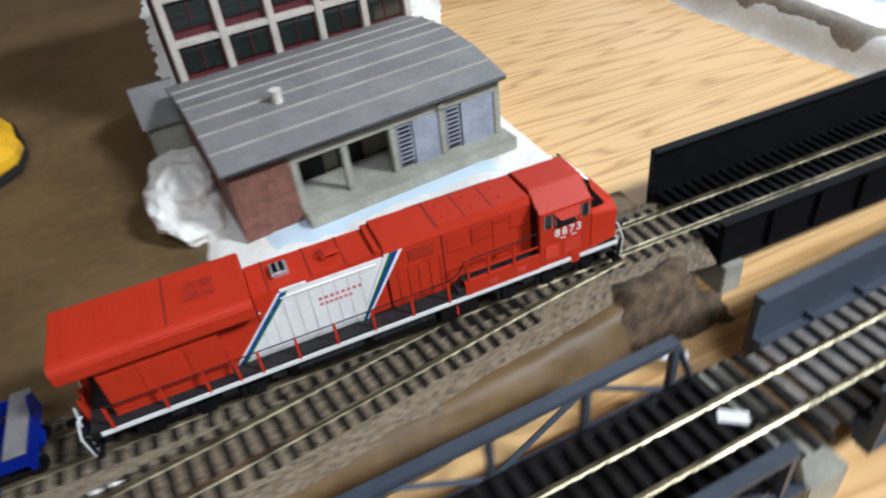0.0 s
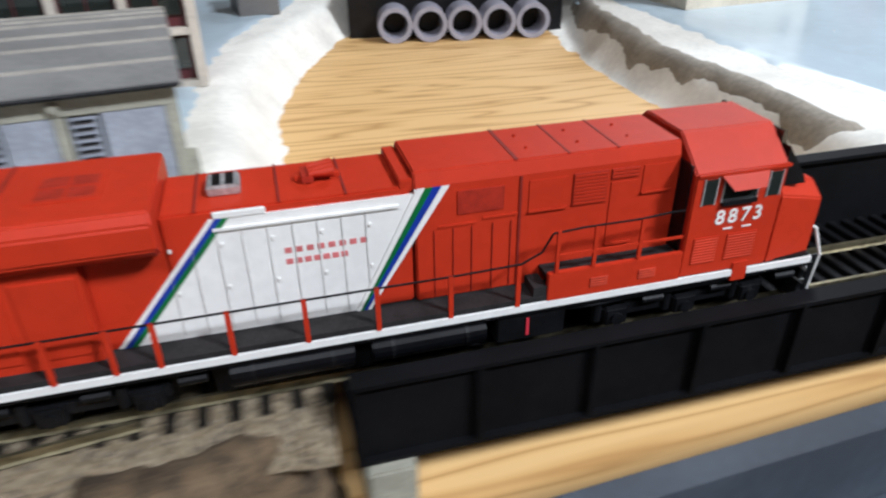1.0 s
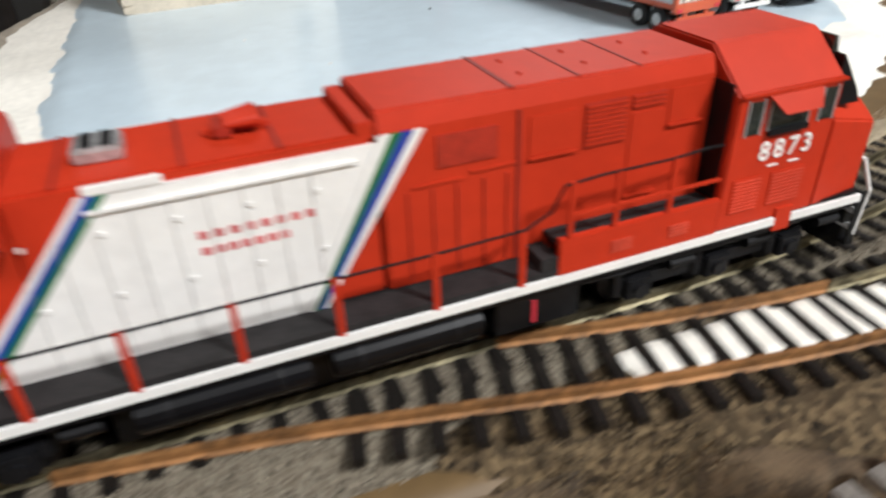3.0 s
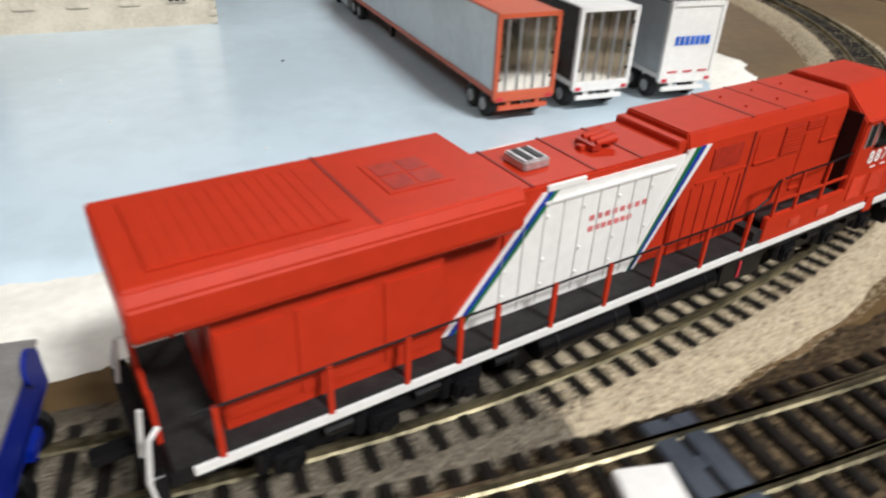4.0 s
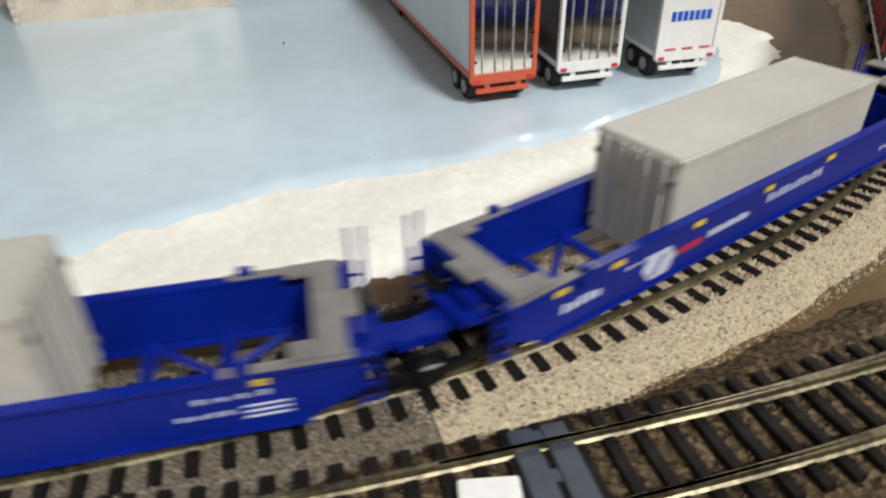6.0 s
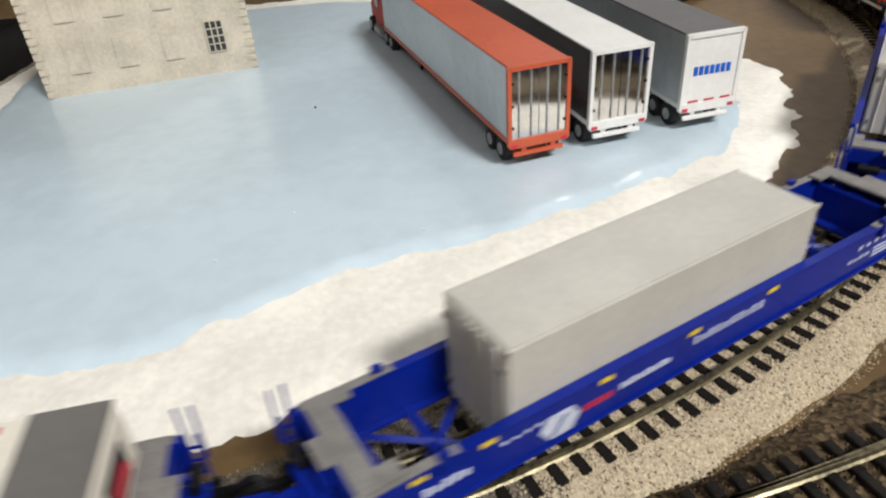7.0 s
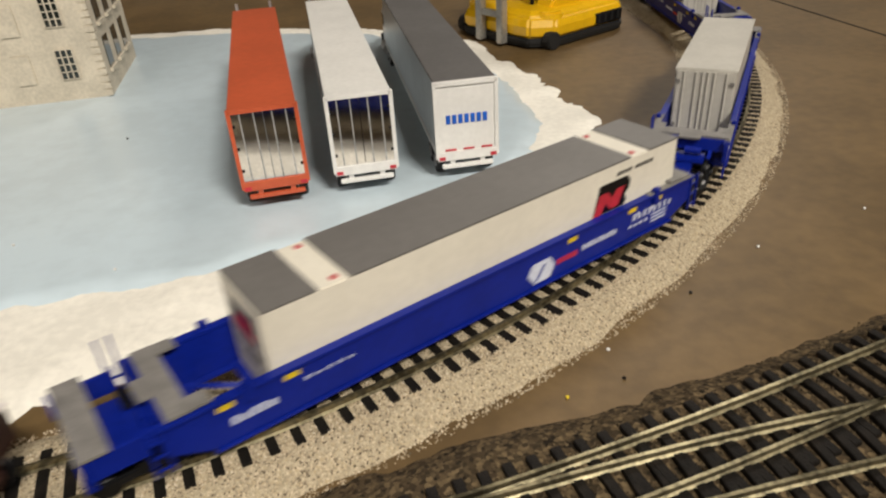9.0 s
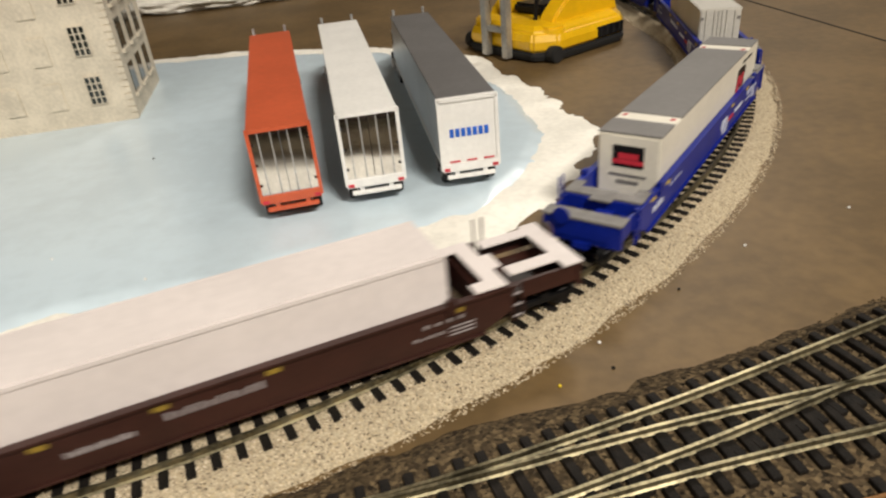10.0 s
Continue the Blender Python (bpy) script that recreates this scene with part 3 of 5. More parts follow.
bridge = thing("girder_bridge", "black plastic plate girder railway bridge across the gap", "bridge")
part("girder", girder(B(), 0.428, 0.667, -0.0240, -0.0150, 0.0085, -1), GIRDER_BLACK, bridge)
part("girder", girder(B(), 0.428, 0.667, 0.0290, -0.0150, 0.0215, 1), GIRDER_BLACK, bridge)
part("deck", box(B(), 0.428, 0.667, -0.0230, 0.0280, -0.0085, -0.0060), GIRDER_BLACK, bridge)
bridge_tie = finish("tie", box(B(), -0.0014, 0.0014, -0.0210, 0.0262, -0.0055, -0.0024), GIRDER_BLACK, 0.0002)
for i in range(40):
    t = new("tie", bridge_tie)
    t.parent = bridge
    t.location = (0.431 + 0.006 * i, 0, 0)
for x0, x1 in ((0.430, 0.442), (0.654, 0.666)):
    solid("bridge_pier", box(B(), x0, x1, -0.030, 0.032, ZPLY, -0.0156), CONCRETE, "pale ribbed concrete bridge abutment", "abutment", bevel=0.0006)

M2 = Matrix.Translation((0.4, -0.1057, 0)) @ pose(0, 0, 0, 0, 0, math.degrees(math.atan(SLOPE2)))
grey = thing("girder_bridge", "blue-grey plate girder bridge with grey ties", "bridge", m=M2)
part("girder", girder(B(), 0.0, 0.238, 0.0275, -0.0130, 0.0180, 1), GIRDER_GREY, grey)
part("girder", girder(B(), 0.0, 0.238, -0.0275, -0.0130, 0.0180, -1), GIRDER_GREY, grey)
part("deck", box(B(), 0.0, 0.238, -0.0265, 0.0265, -0.0080, -0.0058), GIRDER_GREY, grey)


def truss(x0, x1, label):
    ob = thing("truss_bridge", label, "bridge", m=M2, group="grey truss spans")
    length, panels = x1 - x0, max(3, round((x1 - x0) / 0.045))
    for y in (-0.0275, 0.0275):
        part("top_chord", box(B(), x0 + 0.012, x1 - 0.012, y - 0.0028, y + 0.0028, 0.0160, 0.0190), GIRDER_GREY, ob, bevel=0.0004)
        part("bottom_chord", box(B(), x0, x1, y - 0.0025, y + 0.0025, -0.0135, -0.0105), GIRDER_GREY, ob, bevel=0.0004)
        step = (length - 0.024) / panels
        for i in range(panels + 1):
            x = x0 + 0.012 + step * i
            part("post", box(B(), x - 0.0013, x + 0.0013, y - 0.0016, y + 0.0016, -0.0105, 0.0160), GIRDER_GREY, ob)
            if i < panels:
                up = i % 2 == 0
                a, b = (x, -0.0105 if up else 0.0160), (x + step, 0.0160 if up else -0.0105)
                part("diagonal", wire(B(), [(a[0], y, a[1]), (b[0], y, b[1])], 0.0014, 4), GIRDER_GREY, ob)
        for xe, xt in ((x0, x0 + 0.012), (x1, x1 - 0.012)):
            part("end_post", wire(B(), [(xe, y, -0.012), (xt, y, 0.0175)], 0.0017, 4), GIRDER_GREY, ob)
    part("deck", box(B(), x0, x1, -0.0255, 0.0255, -0.0085, -0.0058), BLACK, ob)
    return ob


truss(-0.300, -0.030, "dark blue-grey truss bridge span over the gap")
truss(0.262, 0.418, "dark blue-grey truss bridge span by the bank")
for x in (-0.018, 0.246):
    pier = solid("bridge_pier", box(B(), x - 0.010, x + 0.010, -0.030, 0.030, ZPLY, -0.0140), CONCRETE, "grey bridge pier block standing on plywood", "bridge pier", bevel=0.0008)
    pier.matrix_basis = M2

# ---- brick freight house ----
def louvre(parent, x0, x1, z0, z1, y, side=-1):
    fr = part("louvre", box(B(), x0, x1, y - 0.0006, y + 0.0006, z0, z1), LOUVRE, parent, "grey louvred shutter")
    n = 9
    for i in range(n):
        z = z0 + (z1 - z0) * (i + 0.5) / n
        part("slat", box(B(), x0 + 0.001, x1 - 0.001, y + side * 0.0014, y + side * 0.0004, z - 0.0005, z + 0.0004), BLACK, fr)


MH = Matrix.Translation((0.2195, 0.1060, Z0 + 0.002)) @ pose(0, 0, 0, 0, 0, 6.8)
house = thing("freight_house", "low freight house with grey roof, brick end and open dock bays", "building", m=MH)
HL, HD, HE = 0.169, 0.128, 0.045
part("wall", box(B(), 0.034, HL, 0.030, 0.032, 0.008, HE - 0.002), CONCRETE, house)
part("wall", box(B(), HL - 0.002, HL, 0.0, HD, 0.0, HE), CONCRETE, house)
part("wall", box(B(), 0.0, HL, HD - 0.002, HD, 0.0, HE), CONCRETE, house)
part("wall", box(B(), 0.0, 0.002, 0.0, HD, 0.0, HE), BRICK, house)
part("beam", box(B(), 0.034, HL - 0.0021, 0.0, 0.003, HE - 0.008, HE), CONCRETE, house, bevel=0.0003)
for x in (0.036, 0.0655, 0.0955, 0.128, 0.1665):
    part("post", box(B(), x - 0.002, x + 0.002, -0.0006, 0.0034, 0.008, HE - 0.008), CONCRETE, house, bevel=0.0003)
part("floor", box(B(), 0.034, HL + 0.004, -0.012, 0.030, 0.0, 0.008), CONCRETE, house, "concrete loading dock", bevel=0.0006)
endwall = part("brick_wall", box(B(), 0.0, 0.034, 0.0003, 0.0023, 0.0, HE), MORTAR, house)
for i in range(26):
    z = 0.0006 + i * (HE - 0.001) / 26
    part("brick_course", box(B(), 0.0, 0.034, -0.0003, 0.0006, z, z + 0.0012), BRICK, endwall)
louvre(house, 0.0985, 0.108, 0.010, HE - 0.009, 0.0015)
part("door", box(B(), 0.109, 0.126, 0.0005, 0.0022, 0.008, HE - 0.008), LOUVRE, house, "pale grey dock door")
louvre(house, 0.131, 0.1405, 0.010, HE - 0.009, 0.0015)
part("door", box(B(), 0.142, 0.1645, 0.0005, 0.0022, 0.008, HE - 0.008), LOUVRE, house, "pale grey dock door")
# flat black sheets stand for the shade inside the two back doorways
part("doorway_shade", box(B(), 0.070, 0.086, 0.0275, 0.0295, 0.008, 0.032), BLACK, house, "black sheet standing for shade in the back doorway of the bay")
part("doorway_shade", box(B(), 0.044, 0.060, 0.0275, 0.0295, 0.008, 0.032), BLACK, house)
roofp = [(-0.004, HE), (-0.004, HE + 0.0018), (0.030, HE + 0.0095), (0.064, HE + 0.0120), (0.098, HE + 0.0095), (HD + 0.003, HE + 0.0018), (HD + 0.003, HE), (0.098, HE + 0.0070), (0.064, HE + 0.0095), (0.030, HE + 0.0070)]
roof = part("roof", prism(B(), roofp, -0.003, HL + 0.003), METALROOF, house, "grey seamed sheet roof")
part("gable", prism(B(), [(0.0, HE - 0.001), (0.030, HE + 0.0068), (0.064, HE + 0.0093), (0.098, HE + 0.0068), (HD, HE - 0.001)], HL - 0.0019, HL - 0.0001), CONCRETE, house)
part("gable", prism(B(), [(0.0, HE - 0.001), (0.030, HE + 0.0068), (0.064, HE + 0.0093), (0.098, HE + 0.0068), (HD, HE - 0.001)], 0.0001, 0.0019), BRICK, house)
for y, z in ((0.013, 0.0060), (0.030, 0.0098), (0.047, 0.0112), (0.064, 0.0123), (0.081, 0.0112), (0.098, 0.0098)):
    part("roof_seam", box(B(), -0.003, HL + 0.003, y - 0.0006, y + 0.0006, HE + z - 0.0006, HE + z + 0.0006), SEAMLIGHT, roof)
part("vent", tube(tube(B(), (0.046, 0.040, HE + 0.010), (0.046, 0.040, HE + 0.0165), 0.0030, 14), (0.046, 0.040, HE + 0.0165), (0.046, 0.040, HE + 0.018), 0.0036, 14), CONTWHITE, house, "small cream roof vent")
part("gutter", tube(B(), (-0.002, -0.0045, HE + 0.0004), (HL + 0.002, -0.0045, HE + 0.0004), 0.0009), BLACK, house)
part("wall_lamp", tube(B(), (0.1275, -0.0025, HE - 0.004), (0.1275, 0.0, HE - 0.004), 0.0018), CONCRETE, house)

# ---- concrete-framed tower block ----
MT = Matrix.Translation((0.212, 0.262, Z0 + 0.002)) @ pose(0, 0, 0, 0, 0, 5.2)
tower = thing("tower_block", "off-white framed office block with maroon panels and dark windows", "building", m=MT)
part("core", box(B(), 0.003, 0.175, 0.004, 0.105, 0.0, 0.168), MAROON, tower)
for i in range(6):
    part("column", box(B(), 0.0345 * i, 0.0345 * i + 0.005, -0.002, 0.006, 0.0, 0.170), FRAMEWHITE, tower, bevel=0.0004)
for j in range(6):
    part("beam", box(B(), 0.0, 0.1775, -0.001, 0.005, 0.030 * j, 0.030 * j + 0.0042), FRAMEWHITE, tower, bevel=0.0004)
    for i in range(5):
        w = part("window", box(B(), 0.0345 * i + 0.0070, 0.0345 * i + 0.0325, 0.0022, 0.0038, 0.030 * j + 0.011, 0.030 * j + 0.0280), GLASS, tower)
        part("mullion", box(B(), 0.0345 * i + 0.0193, 0.0345 * i + 0.0201, 0.0012, 0.0030, 0.030 * j + 0.011, 0.030 * j + 0.0280), MAROON, w)
for i in range(4):
    part("column", box(B(), 0.1735, 0.1785, 0.006 + 0.032 * i, 0.011 + 0.032 * i, 0.0, 0.170), FRAMEWHITE, tower, bevel=0.0004)
part("roof", box(B(), -0.001, 0.179, -0.003, 0.108, 0.170, 0.174), FRAMEWHITE, tower)
shed = thing("lean_to_shed", "small grey gabled shed beside the tower", "shed", m=Matrix.Translation((0.182, 0.225, Z0)) @ pose(0, 0, 0, 0, 0, 5))
part("wall", prism(B(), [(0, 0), (0, 0.030), (0.035, 0.042), (0.07, 0.030), (0.07, 0)], 0, 0.026), CONCRETE, shed)
part("roof", prism(B(), [(-0.003, 0.0295), (0.035, 0.0426), (0.073, 0.0295), (0.073, 0.0312), (0.035, 0.0444), (-0.003, 0.0312)], -0.002, 0.028), METALROOF, shed)
block = solid("grey_annex", box(B(), 0, 0.034, 0, 0.05, 0, 0.030), ROOFGREY, "low dark grey annex on the pale yard", "annex", bevel=0.0008)
block.matrix_basis = Matrix.Translation((0.410, 0.47, Z0 + 0.002)) @ pose(0, 0, 0, 0, 0, 8)
bm = B()
bmesh.ops.create_icosphere(bm, subdivisions=4, radius=0.030)
for v in bm.verts:
    k = 1 + 0.45 * noise.noise(v.co * 45) + 0.15 * noise.noise(v.co * 150)
    v.co = Vector((v.co.x * 0.75 * k, v.co.y * 1.4 * k, max(-0.010, v.co.z * 0.75 * k)))
lump = solid("plaster_mound", bm, PLASTER, "rough white plaster mound beside the freight house", "plaster mound")
lump.location = (0.196, 0.165, Z0 + 0.006)

# ---- cream station building ----
MS = Matrix.Translation((0.770, 0.3745, -0.0072)) @ pose(0, 0, 0, 0, 0, 6.2)
station = thing("stone_building", "cream stone building with small barred windows and dark roof line", "building", m=MS)
SL, SD, SH = 0.1365, 0.115, 0.105
part("wall", box(B(), 0, SL, 0, SD, 0, SH), STONEWALL, station, bevel=0.0005)
for k in range(21):
    z = 0.0025 + k * 0.005
    part("quoin", box(B(), SL - (0.0052 if k % 2 else 0.0032), SL + 0.0007, -0.0008, 0.0040, z, z + 0.0040), STONEWALL, station)
    part("quoin", box(B(), -0.0007, (0.0052 if k % 2 else 0.0032), -0.0008, 0.0040, z, z + 0.0040), STONEWALL, station)


def barred_window(x, z, w, h):
    fr = part("window", box(B(), x, x + w, -0.0004, 0.0004, z, z + h), GLASS, station)
    for i in range(4):
        part("bar", box(B(), x + w * i / 3 - 0.0004, x + w * i / 3 + 0.0004, -0.0014, -0.0003, z, z + h), STONEWALL, fr)
    for i in range(5):
        part("bar", box(B(), x - 0.0004, x + w + 0.0004, -0.0012, -0.0003, z + h * i / 4 - 0.0003, z + h * i / 4 + 0.0003), STONEWALL, fr)


for j in range(3):
    barred_window(SL - 0.029, 0.017 + 0.036 * j, 0.0115, 0.0205)
for j in range(3):
    for i in range(3):
        x, z = 0.018 + 0.030 * i, 0.016 + 0.033 * j
        nic = part("blind_niche", box(B(), x, x + 0.0125, -0.0009, 0.0004, z, z + 0.020), STONEWALL, station, "blocked window outline in cream stone")
        part("niche_face", box(B(), x + 0.0008, x + 0.0117, -0.0012, -0.0006, z, z + 0.0192), STONEWALL, nic)
for j in range(3):
    for i in range(3):
        part("side_window", box(B(), SL - 0.0003, SL + 0.0005, 0.016 + 0.032 * i, 0.032 + 0.032 * i, 0.018 + 0.033 * j, 0.040 + 0.033 * j), GLASS, station)
        part("side_sill", box(B(), SL - 0.0002, SL + 0.0022, 0.014 + 0.032 * i, 0.034 + 0.032 * i, 0.0155 + 0.033 * j, 0.018 + 0.033 * j), STONEWALL, station)
part("cornice", box(B(), -0.003, SL + 0.003, -0.003, SD + 0.003, SH, SH + 0.004), STONEWALL, station, bevel=0.0006)

# ---- pipes in front of a black culvert ----
culvert = thing("black_culvert", "black box behind the stacked pipes", "culvert", m=Matrix.Translation((0.530, 0.480, ZPLY)) @ pose(0, 0, 0, 0, 0, -8))
part("front_panel", box(B(), -0.028, 0.168, 0.001, 0.004, 0, 0.043), BLACK, culvert, bevel=0.0006)
part("lid", box(B(), -0.029, 0.169, 0.0, 0.101, 0.0431, 0.046), BLACK, culvert, bevel=0.0006)
for x in (-0.028, 0.165):
    part("side_panel", box(B(), x, x + 0.003, 0.0041, 0.10, 0, 0.043), BLACK, culvert)


def ring_pipe(r0, r1, length, sides=32):
    bm = B()
    rings = []
    for r, y in ((r0, 0), (r1, 0), (r1, length), (r0, length)):
        rings.append([bm.verts.new((r * math.cos(2 * math.pi * k / sides), y, r * math.sin(2 * math.pi * k / sides))) for k in range(sides)])
    for i in range(4):
        a, b = rings[i], rings[(i + 1) % 4]
        for k in range(sides):
            bm.faces.new((a[k], a[(k + 1) % sides], b[(k + 1) % sides], b[k]))
    return bm


pipe = solid("drain_pipe", ring_pipe(0.0151, 0.0112, 0.036), PIPEGREY, "grey plastic drain pipe lying in a row on plywood", "pipe", group="row of pipes")
for i in range(5):
    m = Matrix.Translation((0.5388 + 0.0303 * i, 0.4545 - 0.0043 * i, ZPLY + 0.0151)) @ pose(0, 0, 0, 0, 0, -8)
    if i == 0:
        pipe.matrix_basis = m
    else:
        copy_thing(pipe, m)

# ---- road vehicles ----
wheel_mesh = finish("tyre", tube(B(), (0, -0.0022, 0), (0, 0.0022, 0), 0.0058, 20), TYRE, 0.0004)
hub_mesh = finish("hub", tube(B(), (0, -0.0026, 0), (0, 0.0026, 0), 0.0030, 12), CHROME)


def add_wheel(parent, x, y, z=0.0058):
    w = new("wheel", wheel_mesh)
    w.parent = parent
    w.location = (x, y, z)
    h = new("hub", hub_mesh)
    h.parent = w


def semi(label, m, body, roofm, frame_m, rear, cab, length):
    """A box trailer with its tractor; x runs from the rear doors forward."""
    t = thing("semi_truck", label, "truck", "parked semi trucks", m)
    h0, h1, w = 0.0135, 0.0490, 0.0148
    part("trailer_body", box(B(), 0.001, length, -w, w, h0, h1), body, t, bevel=0.0004)
    part("trailer_roof", box(B(), 0.0, length + 0.0002, -w - 0.0002, w + 0.0002, h1 - 0.0004, h1 + 0.0005), roofm, t, bevel=0.0003)
    part("bottom_rail", box(B(), 0.0, length, -w - 0.0004, w + 0.0004, h0 - 0.0012, h0 + 0.0012), frame_m, t)
    for y in (-w, w):
        part("rear_post", box(B(), -0.0012, 0.0012, y - 0.0009, y + 0.0009, h0 - 0.002, h1 + 0.0004), frame_m, t)
    part("rear_header", box(B(), -0.0012, 0.0012, -w, w, h1 - 0.0014, h1 + 0.0006), frame_m, t)
    part("rear_sill", box(B(), -0.0014, 0.0020, -w, w, h0 - 0.0030, h0 + 0.0014), frame_m, t)
    if rear is DOORCHROME:
        for y0, y1 in ((-w + 0.0008, -0.0002), (0.0002, w - 0.0008)):
            d = part("rear_door", box(B(), -0.0004, 0.0010, y0, y1, h0 + 0.0014, h1 - 0.0014), rear, t, "mirror-bright metal door")
            for k in (0.28, 0.72):
                part("lock_rod", tube(B(), (-0.0010, y0 + (y1 - y0) * k, h0 + 0.002), (-0.0010, y0 + (y1 - y0) * k, h1 - 0.002), 0.00032, 8), CHROME, d)
            for k in (0.2, 0.5, 0.8):
                yy = y0 + 0.0006 if y0 < -0.001 else y1 - 0.0006
                part("hinge", box(B(), -0.0009, -0.0002, yy - 0.0007, yy + 0.0007, h0 + (h1 - h0) * k - 0.0006, h0 + (h1 - h0) * k + 0.0006), BLACK, d)
    else:
        d = part("rear_door", box(B(), -0.0004, 0.0010, -w + 0.0006, w - 0.0006, h0 + 0.0014, h1 - 0.0014), rear, t, "plain white door with blue lettering")
        for k in range(7):
            part("lettering", box(B(), -0.0008, -0.0003, 0.0100 - 0.0030 * k - 0.0021, 0.0100 - 0.0030 * k, h0 + 0.0155, h0 + 0.0198), BLUETEXT, d)
        for k in range(3):
            part("red_mark", box(B(), -0.0008, -0.0003, -0.0125 + 0.009 * k, -0.0070 + 0.009 * k, h0 + 0.0018, h0 + 0.0026), TEXTRED, d)
    part("bumper", box(B(), -0.0010, 0.0008, -w + 0.002, w - 0.002, 0.0060, 0.0082), frame_m, t, bevel=0.0003)
    for y in (-0.0075, 0.0075):
        part("bumper_strut", box(B(), -0.0006, 0.0006, y - 0.0012, y + 0.0012, 0.0082, h0), frame_m, t)
    for y in (-w + 0.002, w - 0.002):
        part("tail_light", box(B(), -0.0018, -0.0012, y - 0.0015, y + 0.0015, h0 - 0.0024, h0 - 0.0008), TEXTRED, t)
    part("chassis", box(B(), 0.004, length - 0.01, -0.006, 0.006, 0.0085, h0 - 0.0012), BLACK, t)
    for x in (0.012, 0.0255):
        for y in (-0.0122, 0.0122):
            add_wheel(t, x, y)
    for y in (-0.008, 0.008):
        part("landing_leg", box(B(), length * 0.70, length * 0.70 + 0.002, y - 0.001, y + 0.001, 0.001, h0), BLACK, t)
    c0 = length - 0.016
    part("tractor_frame", box(B(), c0, length + 0.060, -0.005, 0.005, 0.0060, 0.0084), BLACK, t)
    part("cab", prism(B(), [(-0.0135, 0.0085), (-0.0135, 0.032), (-0.011, 0.0385), (0.011, 0.0385), (0.0135, 0.032), (0.0135, 0.0085)], length + 0.007, length + 0.031), cab, t, bevel=0.0008)
    part("bonnet", prism(B(), [(-0.0105, 0.0085), (-0.0105, 0.021), (-0.008, 0.0235), (0.008, 0.0235), (0.0105, 0.021), (0.0105, 0.0085)], length + 0.0312, length + 0.056), cab, t, bevel=0.0008)
    part("windscreen", box(B(), length + 0.0306, length + 0.0316, -0.0105, 0.0105, 0.0248, 0.0335), GLASS, t)
    for y in (-0.0137, 0.0137):
        part("side_window", box(B(), length + 0.018, length + 0.028, y - 0.0003, y + 0.0003, 0.024, 0.032), GLASS, t)
        part("exhaust_pipe", tube(B(), (length + 0.0055, y * 0.86, 0.010), (length + 0.0055, y * 0.86, 0.053), 0.0011), CHROME, t)
        part("fuel_tank", tube(B(), (length + 0.008, y * 0.92, 0.0075), (length + 0.026, y * 0.92, 0.0075), 0.0042, 14), CHROME, t)
        for x in (c0 + 0.004, c0 + 0.0175, length + 0.047):
            add_wheel(t, x, y * 0.86)
    part("front_bumper", box(B(), length + 0.056, length + 0.058, -0.0125, 0.0125, 0.0035, 0.0080), CHROME, t)
    return t


LOTZ = Z0 + 0.0037


def parked(x0, y0, x1, y1):
    """A pose whose x axis leads from the rear of the vehicle to its front."""
    return Matrix.Translation((x0, y0, LOTZ)) @ pose(0, 0, 0, 0, 0, math.degrees(math.atan2(y1 - y0, x1 - x0)))


semi("orange box trailer with silver sides and polished doors, red tractor", parked(1.0425, 0.1770, 1.0120, 0.4250), SILVER, ORANGE, ORANGE, DOORCHROME, RED, 0.226)
semi("white box trailer with polished rear doors and white tractor", parked(1.0850, 0.1835, 1.0640, 0.4400), SIDEREFLECT, WHITE, WHITE, DOORCHROME, WHITE, 0.232)
semi("silver trailer with grey roof and blue lettering, chrome tractor", parked(1.1350, 0.1880, 1.1215, 0.4300), SILVER, DARKROOF, WHITE, WHITE, CHROME, 0.226)


